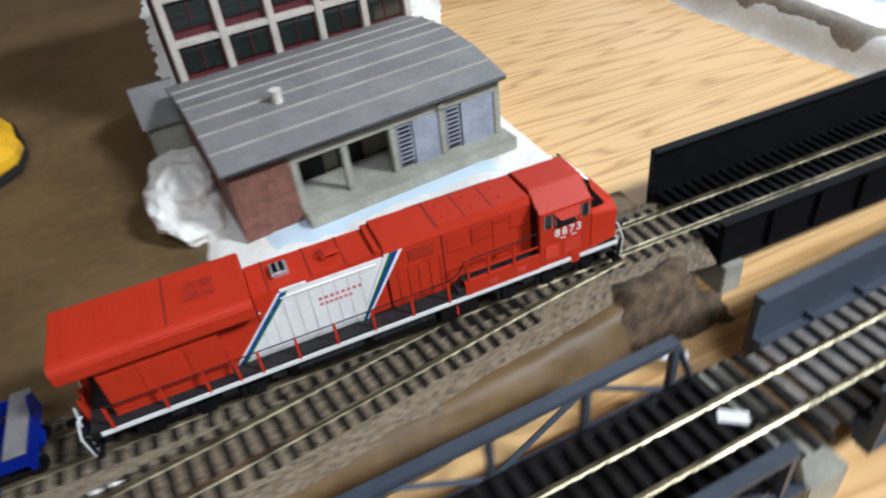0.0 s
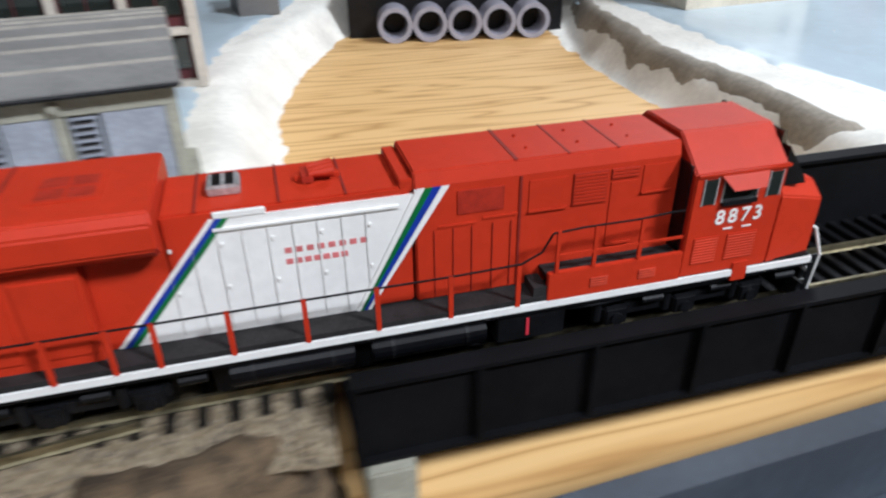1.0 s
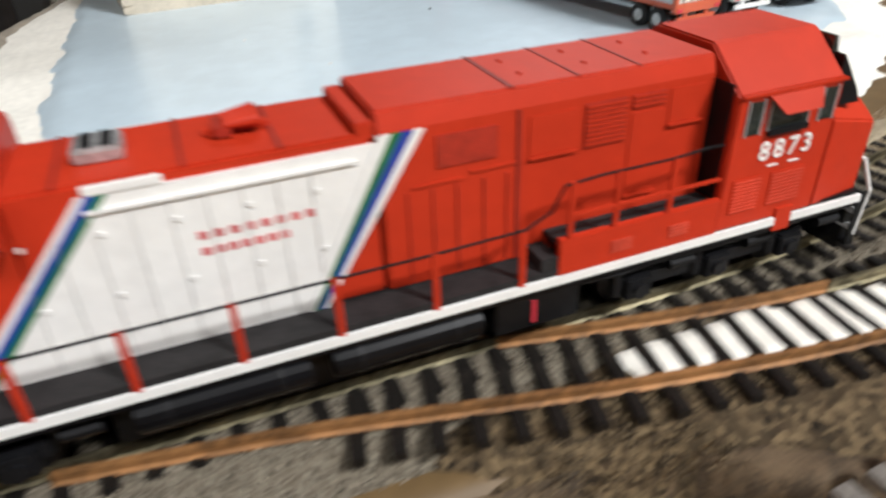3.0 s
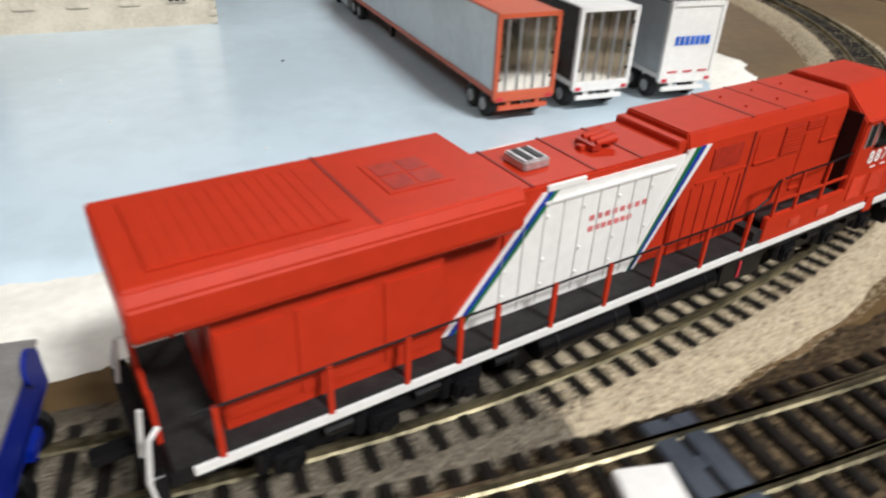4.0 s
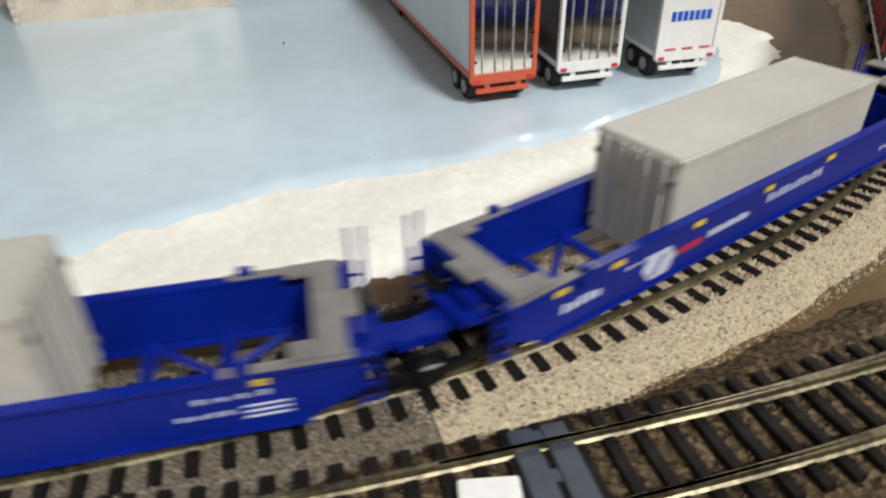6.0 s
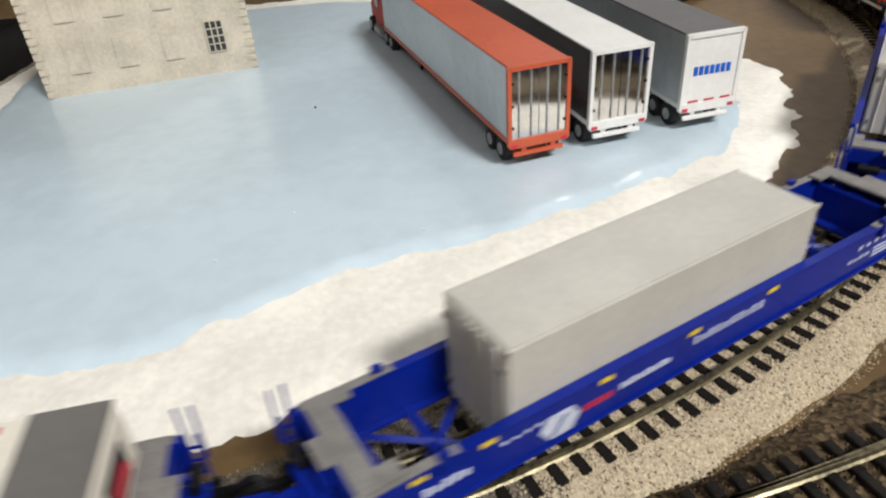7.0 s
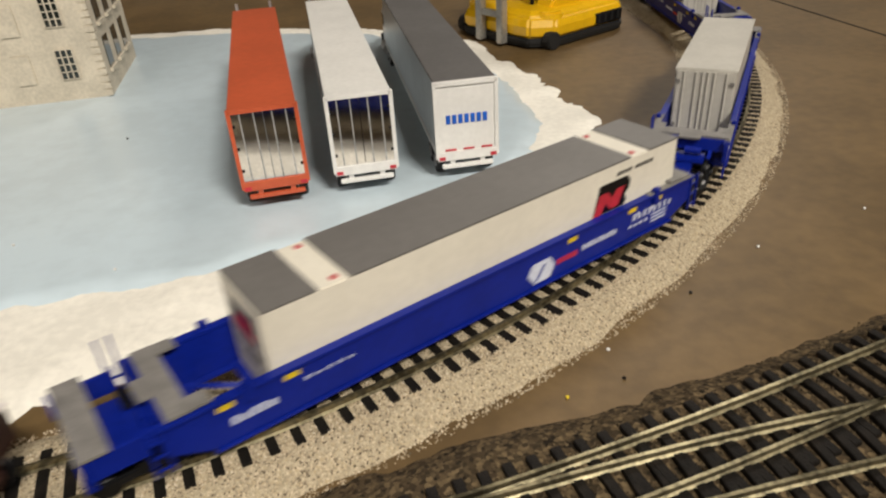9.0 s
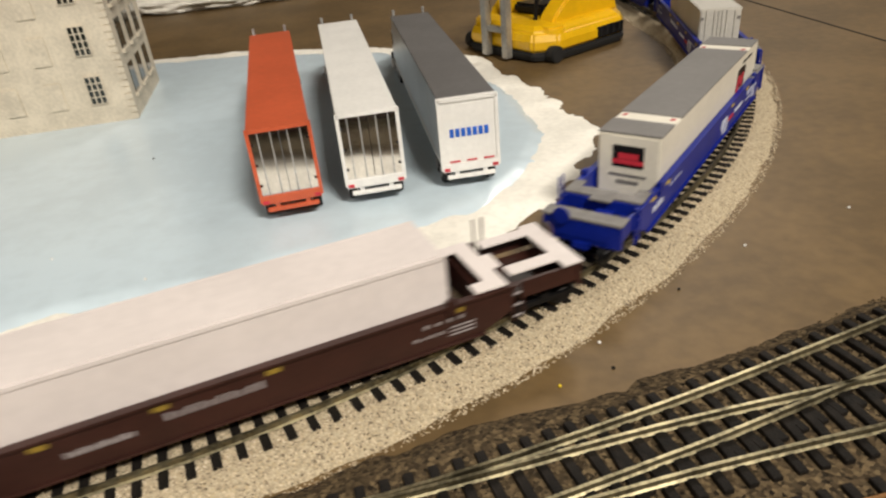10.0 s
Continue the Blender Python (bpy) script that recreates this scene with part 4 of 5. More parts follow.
# ---- yellow toy forklifts ----
def forklift(label, m):
    f = thing("toy_forklift", label, "forklift", "yellow toy vehicles", m)
    prof = [(-0.050, -0.034), (-0.036, -0.047), (0.036, -0.047), (0.052, -0.034), (0.058, -0.012), (0.058, 0.012), (0.052, 0.034), (0.036, 0.047), (-0.036, 0.047), (-0.050, 0.034)]

    def tiers(levels):
        bm = B()
        rings = [[bm.verts.new((x * k, y * k, z)) for x, y in prof] for z, k in levels]
        bm.faces.new(rings[-1])
        bm.faces.new(rings[0][::-1])
        for a, b in zip(rings, rings[1:]):
            for i in range(len(prof)):
                bm.faces.new((a[i], a[(i + 1) % len(prof)], b[(i + 1) % len(prof)], b[i]))
        return bm
    part("skirt", tiers([(0.0, 0.94), (0.003, 1.0), (0.0075, 1.0)]), TYRE, f, "black rubber skirt", bevel=0.0012)
    part("body", tiers([(0.0075, 0.985), (0.015, 0.985), (0.021, 0.93), (0.0245, 0.82), (0.026, 0.66)]), TOYYELLOW, f, "yellow moulded body", bevel=0.0018)
    for sy in (-1, 1):
        # sloping shoulders beside the cab and the dark recess in each flank
        sh = slab(B(), [(-0.030, 0.022), (0.044, 0.022), (0.040, 0.032), (0.006, 0.042), (-0.014, 0.040), (-0.026, 0.030)], *sorted((sy * 0.019, sy * 0.035)))
        part("shoulder", sh, TOYYELLOW, f, "yellow sloping shoulder", bevel=0.002)
        rec = part("flank_recess", box(B(), 0.006, 0.036, *sorted((sy * 0.0440, sy * 0.0468)), 0.0085, 0.0165), BLACK, f, "black recessed flank panel", bevel=0.0006)
        for q in range(4):
            part("recess_rib", box(B(), 0.009 + 0.007 * q, 0.0105 + 0.007 * q, *sorted((sy * 0.0466, sy * 0.0474)), 0.0095, 0.0155), TYRE, rec)
        part("corner_lug", tube(B(), (-0.030, sy * 0.034, 0.008), (-0.030, sy * 0.034, 0.024), 0.012, 18, 0.010), TOYYELLOW, f, bevel=0.0015)
        part("wheel_shadow", tube(B(), (-0.038, sy * 0.041, 0.0062), (-0.038, sy * 0.0485, 0.0062), 0.0062, 16), TYRE, f, bevel=0.0006)
    part("seat_well", box(B(), -0.020, 0.022, -0.016, 0.016, 0.0262, 0.034), BLACK, f, bevel=0.002)
    part("seat_back", box(B(), 0.018, 0.024, -0.014, 0.014, 0.034, 0.052), BLACK, f, bevel=0.002)
    part("counterweight", box(B(), 0.026, 0.050, -0.020, 0.020, 0.0245, 0.034), TOYYELLOW, f, bevel=0.003)
    part("grille", box(B(), 0.0560, 0.0572, -0.013, 0.013, 0.010, 0.019), BLACK, f)
    for y in (-0.011, 0.011):
        part("mast_rail", box(B(), -0.056, -0.050, y - 0.003, y + 0.003, 0.002, 0.085), CLEARGREY, f, bevel=0.0006)
    for z in (0.020, 0.048, 0.080):
        part("cross_bar", box(B(), -0.055, -0.051, -0.0079, 0.0079, z, z + 0.004), CLEARGREY, f)
    for x, y in ((-0.030, -0.018), (-0.030, 0.018), (0.030, -0.018), (0.030, 0.018)):
        part("cage_post", tube(B(), (x, y, 0.0255), (x * 0.8, y, 0.078), 0.0016, 8), BLACK, f)
    part("cage_roof", box(B(), -0.028, 0.028, -0.020, 0.020, 0.078, 0.081), BLACK, f, bevel=0.0008)
    return f


forklift("yellow toy forklift with grey mast on brown table", Matrix.Translation((1.250, 0.487, Z0)) @ pose(0, 0, 0, 0, 0, 32) @ Matrix.Scale(1.16, 4))
forklift("yellow toy forklift with black cage on brown table", Matrix.Translation((0.036, 0.300, Z0)) @ pose(0, 0, 0, 0, 0, 10))
towel = B()
bmesh.ops.create_icosphere(towel, subdivisions=5, radius=0.5)
for v in towel.verts:
    k = 1 + 0.35 * noise.noise(v.co * 9) + 0.2 * noise.noise(v.co * 22)
    v.co = Vector((v.co.x * 0.32, v.co.y * 0.075 * k, v.co.z * 0.034 * k))
for f in towel.faces:
    f.smooth = True
cloth = solid("white_cloth", towel, PLASTER, "crumpled white cloth heap on the table", "cloth")
cloth.location = (0.86, 0.93, Z0 + 0.012)
spk = [(1.1596, 0.0494, WHITE), (1.1599, 0.0350, TIE), (1.045, 0.020, WHITE), (1.20, 0.075, BLACK), (1.24, 0.10, WHITE), (1.14, 0.030, YELLOW), (1.30, 0.12, WHITE), (1.33, 0.08, BLACK), (0.8289, 0.2737, WHITE), (0.8932, 0.1353, WHITE), (0.978, 0.1331, WHITE), (0.9415, 0.2916, BLACK), (0.86, 0.21, WHITE), (0.80, 0.16, WHITE), (0.925, 0.165, WHITE)]
for x, y, mt in spk:
    bm = B()
    bmesh.ops.create_icosphere(bm, subdivisions=1, radius=0.0007)
    ob = solid("debris_crumb", bm, mt, "tiny crumb of debris on the table", "crumb", group="crumbs")
    ob.location = (x, y, (LOTZ if inside(LOT_EAST, x, y) else Z0) + 0.0006)

# ---- the room round the table ----
room = [("floor", (-4, 5, -4, 5, -1.0, -0.95), FLOORMAT), ("ceiling", (-4, 5, -4, 5, 2.05, 2.10), ROOM), ("wall_north", (-4, 5, 4.9, 5, -0.95, 2.05), ROOM),
        ("wall_south", (-4, 5, -4, -3.9, -0.95, 2.05), ROOM), ("wall_west", (-4, -3.9, -3.9, 4.9, -0.95, 2.05), ROOM), ("wall_east", (4.9, 5, -3.9, 4.9, -0.95, 2.05), ROOM)]
for name, dims, m in room:
    solid(name, box(B(), *dims), m, "plain dim room " + name.split("_")[0], name.split("_")[0], "structure")
solid("table_base", box(B(), -1.5, 3.2, -0.9, 2.6, -0.30, -0.05), WOOD, "wooden base under the layout", "table", "structure")
# out-of-view panels, made to house the key lamp and the added fill lamps
for place, sx, sy, power in LAMPS:
    fix = thing("unseen_light_panel", "unseen rectangular white light panel, lit", "ceiling light", "ceiling lights", Matrix.Translation(place))
    part("frame", box(B(), -sx / 2 - 0.03, sx / 2 + 0.03, -sy / 2 - 0.03, sy / 2 + 0.03, 0.012, 0.05), WHITE, fix)
    part("stem", tube(B(), (0, 0, 0.05), (0, 0, 2.05 - place[2]), 0.008), WHITE, fix)
    part("diffuser", box(B(), -sx / 2, sx / 2, -sy / 2, sy / 2, 0.0, 0.0118), lampmat, fix, "glowing diffuser")


# ---- the locomotive ----
def hood_side(y, t=0.0004):
    return (y - t, y) if y < 0 else (y, y + t)


loco = thing("locomotive", "red and white diesel locomotive model with black underframe", "locomotive")
mm = lambda *v: [q * MM for q in v]


def lbox(x0, x1, y0, y1, z0, z1, bm=None):
    return box(bm or B(), *mm(x0, x1, y0, y1, z0, z1))


def lprof(p):
    return [(y * MM, z * MM) for y, z in p]


part("underframe", lbox(-117, 113, -17, 17, 13.5, 17.6), BLACK, loco, "black underframe", bevel=0.0003)
part("walkway", lbox(-116, 37, -17.4, 17.4, 17.6, 18.6), WALKWAY, loco, "dark grey walkway")
rad = part("radiator_hood", prism(B(), lprof([(-14.0, 42.0), (-17.2, 44.8), (-17.2, 50.4), (-15.6, 52.8), (15.6, 52.8), (17.2, 50.4), (17.2, 44.8), (14.0, 42.0)]), -0.1175, -0.0462), RED, loco, "wide red radiator hood", bevel=0.0005)
part("rear_hood", lbox(-106, -62.2, -13.6, 13.6, 18.6, 42.4), RED, loco, "red lower hood under the radiator")
part("rear_hood", lbox(-62.1, -46.2, -10.3, 10.3, 18.6, 42.4), RED, loco)
part("rear_door", lbox(-106.5, -105.9, -6, 6, 20, 36), RED2, loco)
part("end_panel", lbox(-116.8, -116.0, -9, 9, 17.6, 25), RED, loco, "red end rail panel")
for yy in (-9.5, -3.5, 3.5, 9.5):
    part("end_post", lbox(-116.9, -116.1, yy - 0.4, yy + 0.4, 17, 29), RED, loco)
part("roof_grille", lbox(-113, -80, -12, 12, 52.7, 53.1), RED, rad, bevel=0.0002)
part("roof_fan", lbox(-70, -56, -7, 7, 52.6, 53.02), RED, rad, bevel=0.0002)
for x, y in ((-68.5, -5.6), (-62.6, -5.6), (-68.5, 0.4), (-62.6, 0.4)):
    part("fan_cover", lbox(x, x + 5.2, y, y + 5.2, 52.95, 53.12), RED2, rad)
for k in range(14):
    part("grille_bar", lbox(-112.4 + 2.35 * k, -111.3 + 2.35 * k, -11.4, 11.4, 53.05, 53.2), RED, rad)
part("roof_groove", lbox(-76.6, -75.8, -15.3, 15.3, 52.6, 52.9), REDSEAM, rad)
part("engine_hood", lbox(-46.1, 6, -10.3, 10.3, 18.6, 48.6), RED, loco, bevel=0.0005)
for x in (-39, -22, -8, 4):
    part("hood_seam", lbox(x - 0.3, x + 0.3, -10.1, 10.1, 48.5, 48.8), REDSEAM, loco)
part("roof_step", lbox(3.4, 6.5, -10.2, 10.2, 47.2, 50.2), RED, loco, bevel=0.0003)
tall = part("tall_hood", prism(B(), lprof([(-10.9, 18.6), (-10.9, 48.2), (-9.8, 51.6), (9.8, 51.6), (10.9, 48.2), (10.9, 18.6)]), 0.0066, 0.0725), RED, loco, bevel=0.0004)
for x, w in ((30.6, 0.45), (43.5, 0.25), (56, 0.25)):
    part("roof_groove", lbox(x - w, x + w, -9.7, 9.7, 51.4, 51.73), REDSEAM, tall)
for x in (35, 48, 61):
    for y in (-4, 4):
        part("lift_eye", tube(B(), mm(x, y, 51.5), mm(x, y, 52.1), 0.0004, 6), RED, tall)

for s in (-1, 1):
    y = s * 10.5
    y0, y1 = sorted((s * 10.2 * MM, s * 10.75 * MM))
    white = part("white_panel", slab(B(), [(-0.0600, 0.0187), (-0.0060, 0.0187), (0.0066, 0.0355), (0.0066, 0.0468), (-0.0365, 0.0468)], y0, y1), WHITE, loco, "white slanted side panel")
    part("white_corner", slab(B(), [(0.00662, 0.0400), (0.0096, 0.0478), (0.00662, 0.0478)], *sorted((s * 0.0104, s * 0.01105))), WHITE, white)
    part("upper_ledge", lbox(-35.6, -25, *sorted((s * 10.3, s * 11.0)), 46.8, 48.4), WHITE, white, bevel=0.0002)
    y2, y3 = sorted((s * 10.6 * MM, s * 11.15 * MM))

    def stripe(a0, a1, m, name):
        # a slanted band between the foot and the head of the panel's leading edge
        return part(name, slab(B(), [(-0.0058 + a0 * 0.45, 0.0187), (-0.0058 + a1 * 0.45, 0.0187), (0.0120 + a1, 0.0480), (0.0120 + a0, 0.0480)], y2, y3), m, loco)
    stripe(-0.0030, -0.0012, GREEN, "green_stripe")
    stripe(-0.0012, 0.0008, NAVY, "blue_stripe")
    stripe(0.0008, 0.0026, WHITE, "white_stripe")
    stripe(-0.0048, -0.0030, WHITE, "white_stripe")
    y4, y5 = sorted((s * 10.7 * MM, s * 10.95 * MM))
    for a0, a1, m, nm in ((0.0012, 0.0026, NAVY, "blue_stripe"), (0.0026, 0.0040, GREEN, "green_stripe")):
        part(nm, slab(B(), [(-0.0600 + a0, 0.0187), (-0.0600 + a1, 0.0187), (-0.0362 + a1, 0.0472), (-0.0362 + a0, 0.0472)], y4, y5), m, loco)
    for k in range(9):
        x = -0.046 + 0.0052 * k
        top = min(0.0440, 0.0187 + (x + 0.0600) / (0.0238) * 0.0285 - 0.001)
        low = 0.0195 if x < -0.0085 else 0.0187 + (x + 0.0085) * 1.25 + 0.002
        if top > low:
            part("door_seam", slab(B(), [(x - 0.00012, low), (x + 0.00012, low), (x + 0.00012, top), (x - 0.00012, top)], y4, y5 - 0.0001 * s if s > 0 else y5), SOFTSEAM, white)
            if k % 2 == 0:
                for zl in (0.0235, 0.0300, 0.0405):
                    part("door_latch", slab(B(), [(x + 0.0006, zl), (x + 0.0012, zl), (x + 0.0012, zl + 0.0008), (x + 0.0006, zl + 0.0008)], *sorted((s * 0.0107, s * 0.0111))), WHITE, white)
    part("panel_ledge", lbox(-36, 3, *sorted((s * 10.6, s * 11.3)), 44.2, 44.8), WHITE, white)
    # unreadable-size lettering is kept as bars
    for row, (x0, n, pitch) in enumerate(((-22.3, 8, 2.35), (-22.3, 7, 2.0))):
        for k in range(n):
            x, z = x0 + k * pitch, 36.6 - 2.8 * row
            part("lettering", lbox(x, x + 1.5, *sorted((s * 10.72, s * 10.84)), z, z + 1.35), SOFTRED, white)
    # doors, grilles and vents of the red hood
    ya, yb = sorted((s * 10.8, s * 11.2))
    part("side_grille", lbox(16.5, 27.5, ya, yb, 40.5, 46.2), RED2, tall, "dark red intake grille")
    for x in (11, 15.5, 20, 25, 29.5):
        low = 19.5
        part("door_seam", lbox(x - 0.12, x + 0.12, ya, yb - 0.1, low, 37), RED2, tall)
    part("door_ledge", lbox(12, 21, ya, yb + 0.2, 37.6, 38.1), RED, tall)
    part("door_ledge", lbox(22.5, 31, ya, yb + 0.2, 38.4, 38.9), RED, tall)
    part("section_seam", lbox(31.2, 31.8, ya, yb, 19, 48), REDSEAM, tall)
    g = part("louvre", lbox(44.5, 53.2, ya, yb, 38.5, 46.8), RED2, tall, "red louvred grille")
    for k in range(9):
        part("slat", lbox(44.7, 53.0, *sorted((s * 10.9, s * 11.45)), 38.9 + 0.88 * k, 39.35 + 0.88 * k), RED, g)
    g = part("louvre", lbox(54.2, 61.5, ya, yb, 44.2, 46.8), RED2, tall)
    for k in range(3):
        part("slat", lbox(54.4, 61.3, *sorted((s * 10.9, s * 11.4)), 44.5 + 0.85 * k, 44.9 + 0.85 * k), RED, g)
    for x0, x1, z0, z1 in ((33.5, 43.2, 39, 46.5), (54.3, 61.3, 27, 43.4), (62.5, 70.5, 40, 46.8)):
        part("access_door", lbox(x0, x1, *sorted((s * 10.85, s * 11.15)), z0, z1), RED, tall, bevel=0.0001)
        part("door_ledge", lbox(x0, x1, *sorted((s * 10.85, s * 11.6)), z0 - 0.5, z0), RED, tall)
    part("hood_door", lbox(-92, -77, *sorted((s * 13.5, s * 14.0)), 21, 39.5), RED, loco, bevel=0.0001)
    part("hood_door", lbox(-75, -63.2, *sorted((s * 13.5, s * 14.0)), 21, 39.5), RED, loco, bevel=0.0001)
    part("hood_door", lbox(-105.5, -94, *sorted((s * 13.5, s * 14.0)), 21, 39.5), RED, loco, bevel=0.0001)
    # white sill stripe
    for x0, x1 in ((-113, 88.5), (93, 113)):
        part("sill_stripe", lbox(x0, x1, *sorted((s * 16.9, s * 17.75)), 15.2, 16.9), WHITE, loco, "white sill stripe")
    part("sill_gap", lbox(88.6, 92.9, *sorted((s * 16.9, s * 17.7)), 13.6, 19), RED, loco)
    # raised walkway with its red side box
    part("side_box", lbox(37, 73, *sorted((s * 16.2, s * 17.6)), 17.0, 24.8), RED, loco, "red side box", bevel=0.0002)
    part("raised_walkway", lbox(37.2, 72.6, *sorted((s * 11.0, s * 16.1)), 22.8, 23.6), WALKWAY, loco)
    part("step_box", lbox(33.6, 37, *sorted((s * 11.0, s * 17.2)), 18.6, 21.2), WALKWAY, loco)
    for x0 in (48, 61):
        for k in range(4):
            part("box_vent", lbox(x0, x0 + 4.6, *sorted((s * 17.55, s * 17.9)), 19.3 + 0.7 * k, 19.7 + 0.7 * k), SLATRED, loco)
    # railings
    ys = s * 17.3
    for x in (-108, -88, -72, -60, -51, -36, -20, -4, 13, 29.5):
        part("rail_post", lbox(x - 0.55, x + 0.55, ys - 0.35, ys + 0.35, 16.9, 28.4), RED, loco, "red handrail post")
    part("handrail", wire(B(), [Vector(mm(*p)) for p in ((-112, ys, 28.2), (-60, ys, 28.2), (13, ys, 28.2), (30, ys, 28.6), (35, ys, 31), (37.5, ys, 35.5), (45, ys, 36), (60, ys, 36), (68, ys, 36.6), (72, ys * 0.95, 36))], 0.0003), BLACK, loco, "thin dark handrail")
    for x in (39, 48.5, 60.5):
        part("rail_post", lbox(x - 0.45, x + 0.45, ys - 0.3, ys + 0.3, 24.8, 36), RED, loco)
    part("mid_rail", lbox(39, 72, ys - 0.25, ys + 0.25, 29.0, 29.6), RED, loco)
    # fuel and air tanks, trucks
    part("air_tank", tube(B(), mm(-6, s * 14.6, 10.2), mm(22, s * 14.6, 10.2), 0.0034, 18), TANKBLACK, loco, "black air tank", bevel=0.0004)
    part("air_tank", tube(B(), mm(-38, s * 14.6, 10.2), mm(-10, s * 14.6, 10.2), 0.0034, 18), TANKBLACK, loco, bevel=0.0004)
    part("fuel_tank", lbox(-42, 24, *sorted((s * 4.0, s * 12.6)), 2.6, 13.4), BLACK, loco, "black fuel tank", bevel=0.0008)
    for x in (-24, 8):
        for dx in (-9, 9):
            part("tank_strap", tube(B(), mm(x + dx - 0.4, s * 14.6, 10.2), mm(x + dx + 0.4, s * 14.6, 10.2), 0.0036, 18), BLACK, loco)
    for x, z in ((27.5, 14.2), (35.5, 14.6), (40.5, 14.3)):
        part("filler_cap", tube(B(), mm(x, s * 15.4, z), mm(x, s * 16.6, z), 0.0007, 10), TEXTRED if x > 30 else BLACK, loco)
    part("pipe_run", wire(B(), [Vector(mm(*p)) for p in ((43, s * 15.6, 12.6), (52, s * 15.8, 12.2), (60, s * 15.8, 12.8), (74, s * 15.8, 12.6), (98, s * 15.8, 13.0))], 0.0005), BLACK, loco)
    part("battery_box", lbox(25, 43, *sorted((s * 9, s * 16.2)), 5.5, 13.4), BLACK, loco, bevel=0.0004)
    part("gauge_mark", lbox(32.5, 33.3, *sorted((s * 16.1, s * 16.5)), 7, 12), TEXTRED, loco)
    for c in (-76, 78):
        fr = part("truck_frame", lbox(c - 25, c + 25, *sorted((s * 11.5, s * 14.0)), 5.6, 9.6), BLACK, loco, "black truck side frame", bevel=0.0006)
        for dx in (-20, 0, 20):
            part("axle_box", lbox(c + dx - 3.2, c + dx + 3.2, *sorted((s * 13.2, s * 15.6)), 4.2, 9.4), BLACK, fr, bevel=0.0005)
            part("bearing_cap", tube(B(), mm(c + dx, s * 15.5, 6.4), mm(c + dx, s * 16.3, 6.4), 0.0017, 12), BLACK, fr)
            part("spring", tube(B(), mm(c + dx - 5.2, s * 13.9, 5.8), mm(c + dx - 5.2, s * 13.9, 11.2), 0.0013, 10), BLACK, fr)
            part("brake_cylinder", tube(B(), mm(c + dx + 7, s * 14.6, 10.4), mm(c + dx + 13, s * 14.6, 10.4), 0.0013, 10), BLACK, fr)
        for dx in (-20, 0, 20):
            part("wheel", tube(B(), mm(c + dx, s * 7.2, 6.0), mm(c + dx, s * 9.6, 6.0), 0.0060, 24), BLACK, loco)
    # end steps and grab irons
    for e, xs in ((-1, -117.5), (1, 113.5)):
        st = part("end_steps", lbox(*sorted((xs, xs + e * 2.2)), *sorted((s * 11, s * 17)), 3.5, 4.2), BLACK, loco, "black end steps")
        for z in (7.5, 11.5, 15):
            part("step_tread", lbox(*sorted((xs, xs + e * 2.0)), *sorted((s * 11, s * 17)), z, z + 0.5), SEAM if z > 7 else WHITE, st)
        for yy in (11, 17):
            part("step_side", lbox(*sorted((xs, xs + e * 2.2)), s * yy - 0.25, s * yy + 0.25, 3.5, 17), BLACK, st)
        part("grab_iron", wire(B(), [Vector(mm(*p)) for p in ((xs + e * 1.6, s * 17.0, 6), (xs + e * 2.4, s * 17.2, 17), (xs + e * 1.0, s * 15.0, 24), (xs - e * 1, s * 13.6, 25))], 0.00042), WHITE, loco, "white grab iron")
        part("grab_iron", wire(B(), [Vector(mm(*p)) for p in ((xs + e * 1.6, s * 10.6, 6), (xs + e * 2.4, s * 10.6, 17), (xs + e * 1.0, s * 10.6, 27))], 0.00042), WHITE, loco)

# cab and nose
cab = part("cab", prism(B(), lprof([(-17.2, 16.9), (-17.2, 45.2), (-8.2, 53), (8.2, 53), (17.2, 45.2), (17.2, 16.9)]), 0.0730, 0.0985), RED, loco, "red cab with sloped roof sides", bevel=0.0004)
part("cab_eave", lbox(73.5, 98.8, -17.7, 17.7, 44.7, 45.3), RED, cab)
nose_bm = B()
front = lprof([(-17.1, 16.9), (-17.1, 36.5), (-13, 43.0), (13, 43.0), (17.1, 36.5), (17.1, 16.9)])
tip = lprof([(-15.2, 16.9), (-15.2, 33.0), (-10.5, 36.5), (10.5, 36.5), (15.2, 33.0), (15.2, 16.9)])
a = [nose_bm.verts.new((0.0986, y, z)) for y, z in front]
b = [nose_bm.verts.new((0.1135, y, z)) for y, z in tip]
nose_bm.faces.new(a[::-1])
nose_bm.faces.new(b)
for i in range(6):
    nose_bm.faces.new((a[i], a[(i + 1) % 6], b[(i + 1) % 6], b[i]))
part("nose", nose_bm, RED, loco, "red sloped nose", bevel=0.0004)
part("windscreen", slab(B(), [(0.0987, 0.0405), (0.1030, 0.0405), (0.0995, 0.0518), (0.0987, 0.0518)], -0.0125, 0.0125), GLASS, cab, "black windscreen")
part("windscreen_frame", slab(B(), [(0.0988, 0.0385), (0.1062, 0.0385), (0.1050, 0.0410), (0.0990, 0.0490)], -0.0155, -0.0127), BLACK, cab)
part("windscreen_frame", slab(B(), [(0.0988, 0.0385), (0.1062, 0.0385), (0.1050, 0.0410), (0.0990, 0.0490)], 0.0127, 0.0155), BLACK, cab)
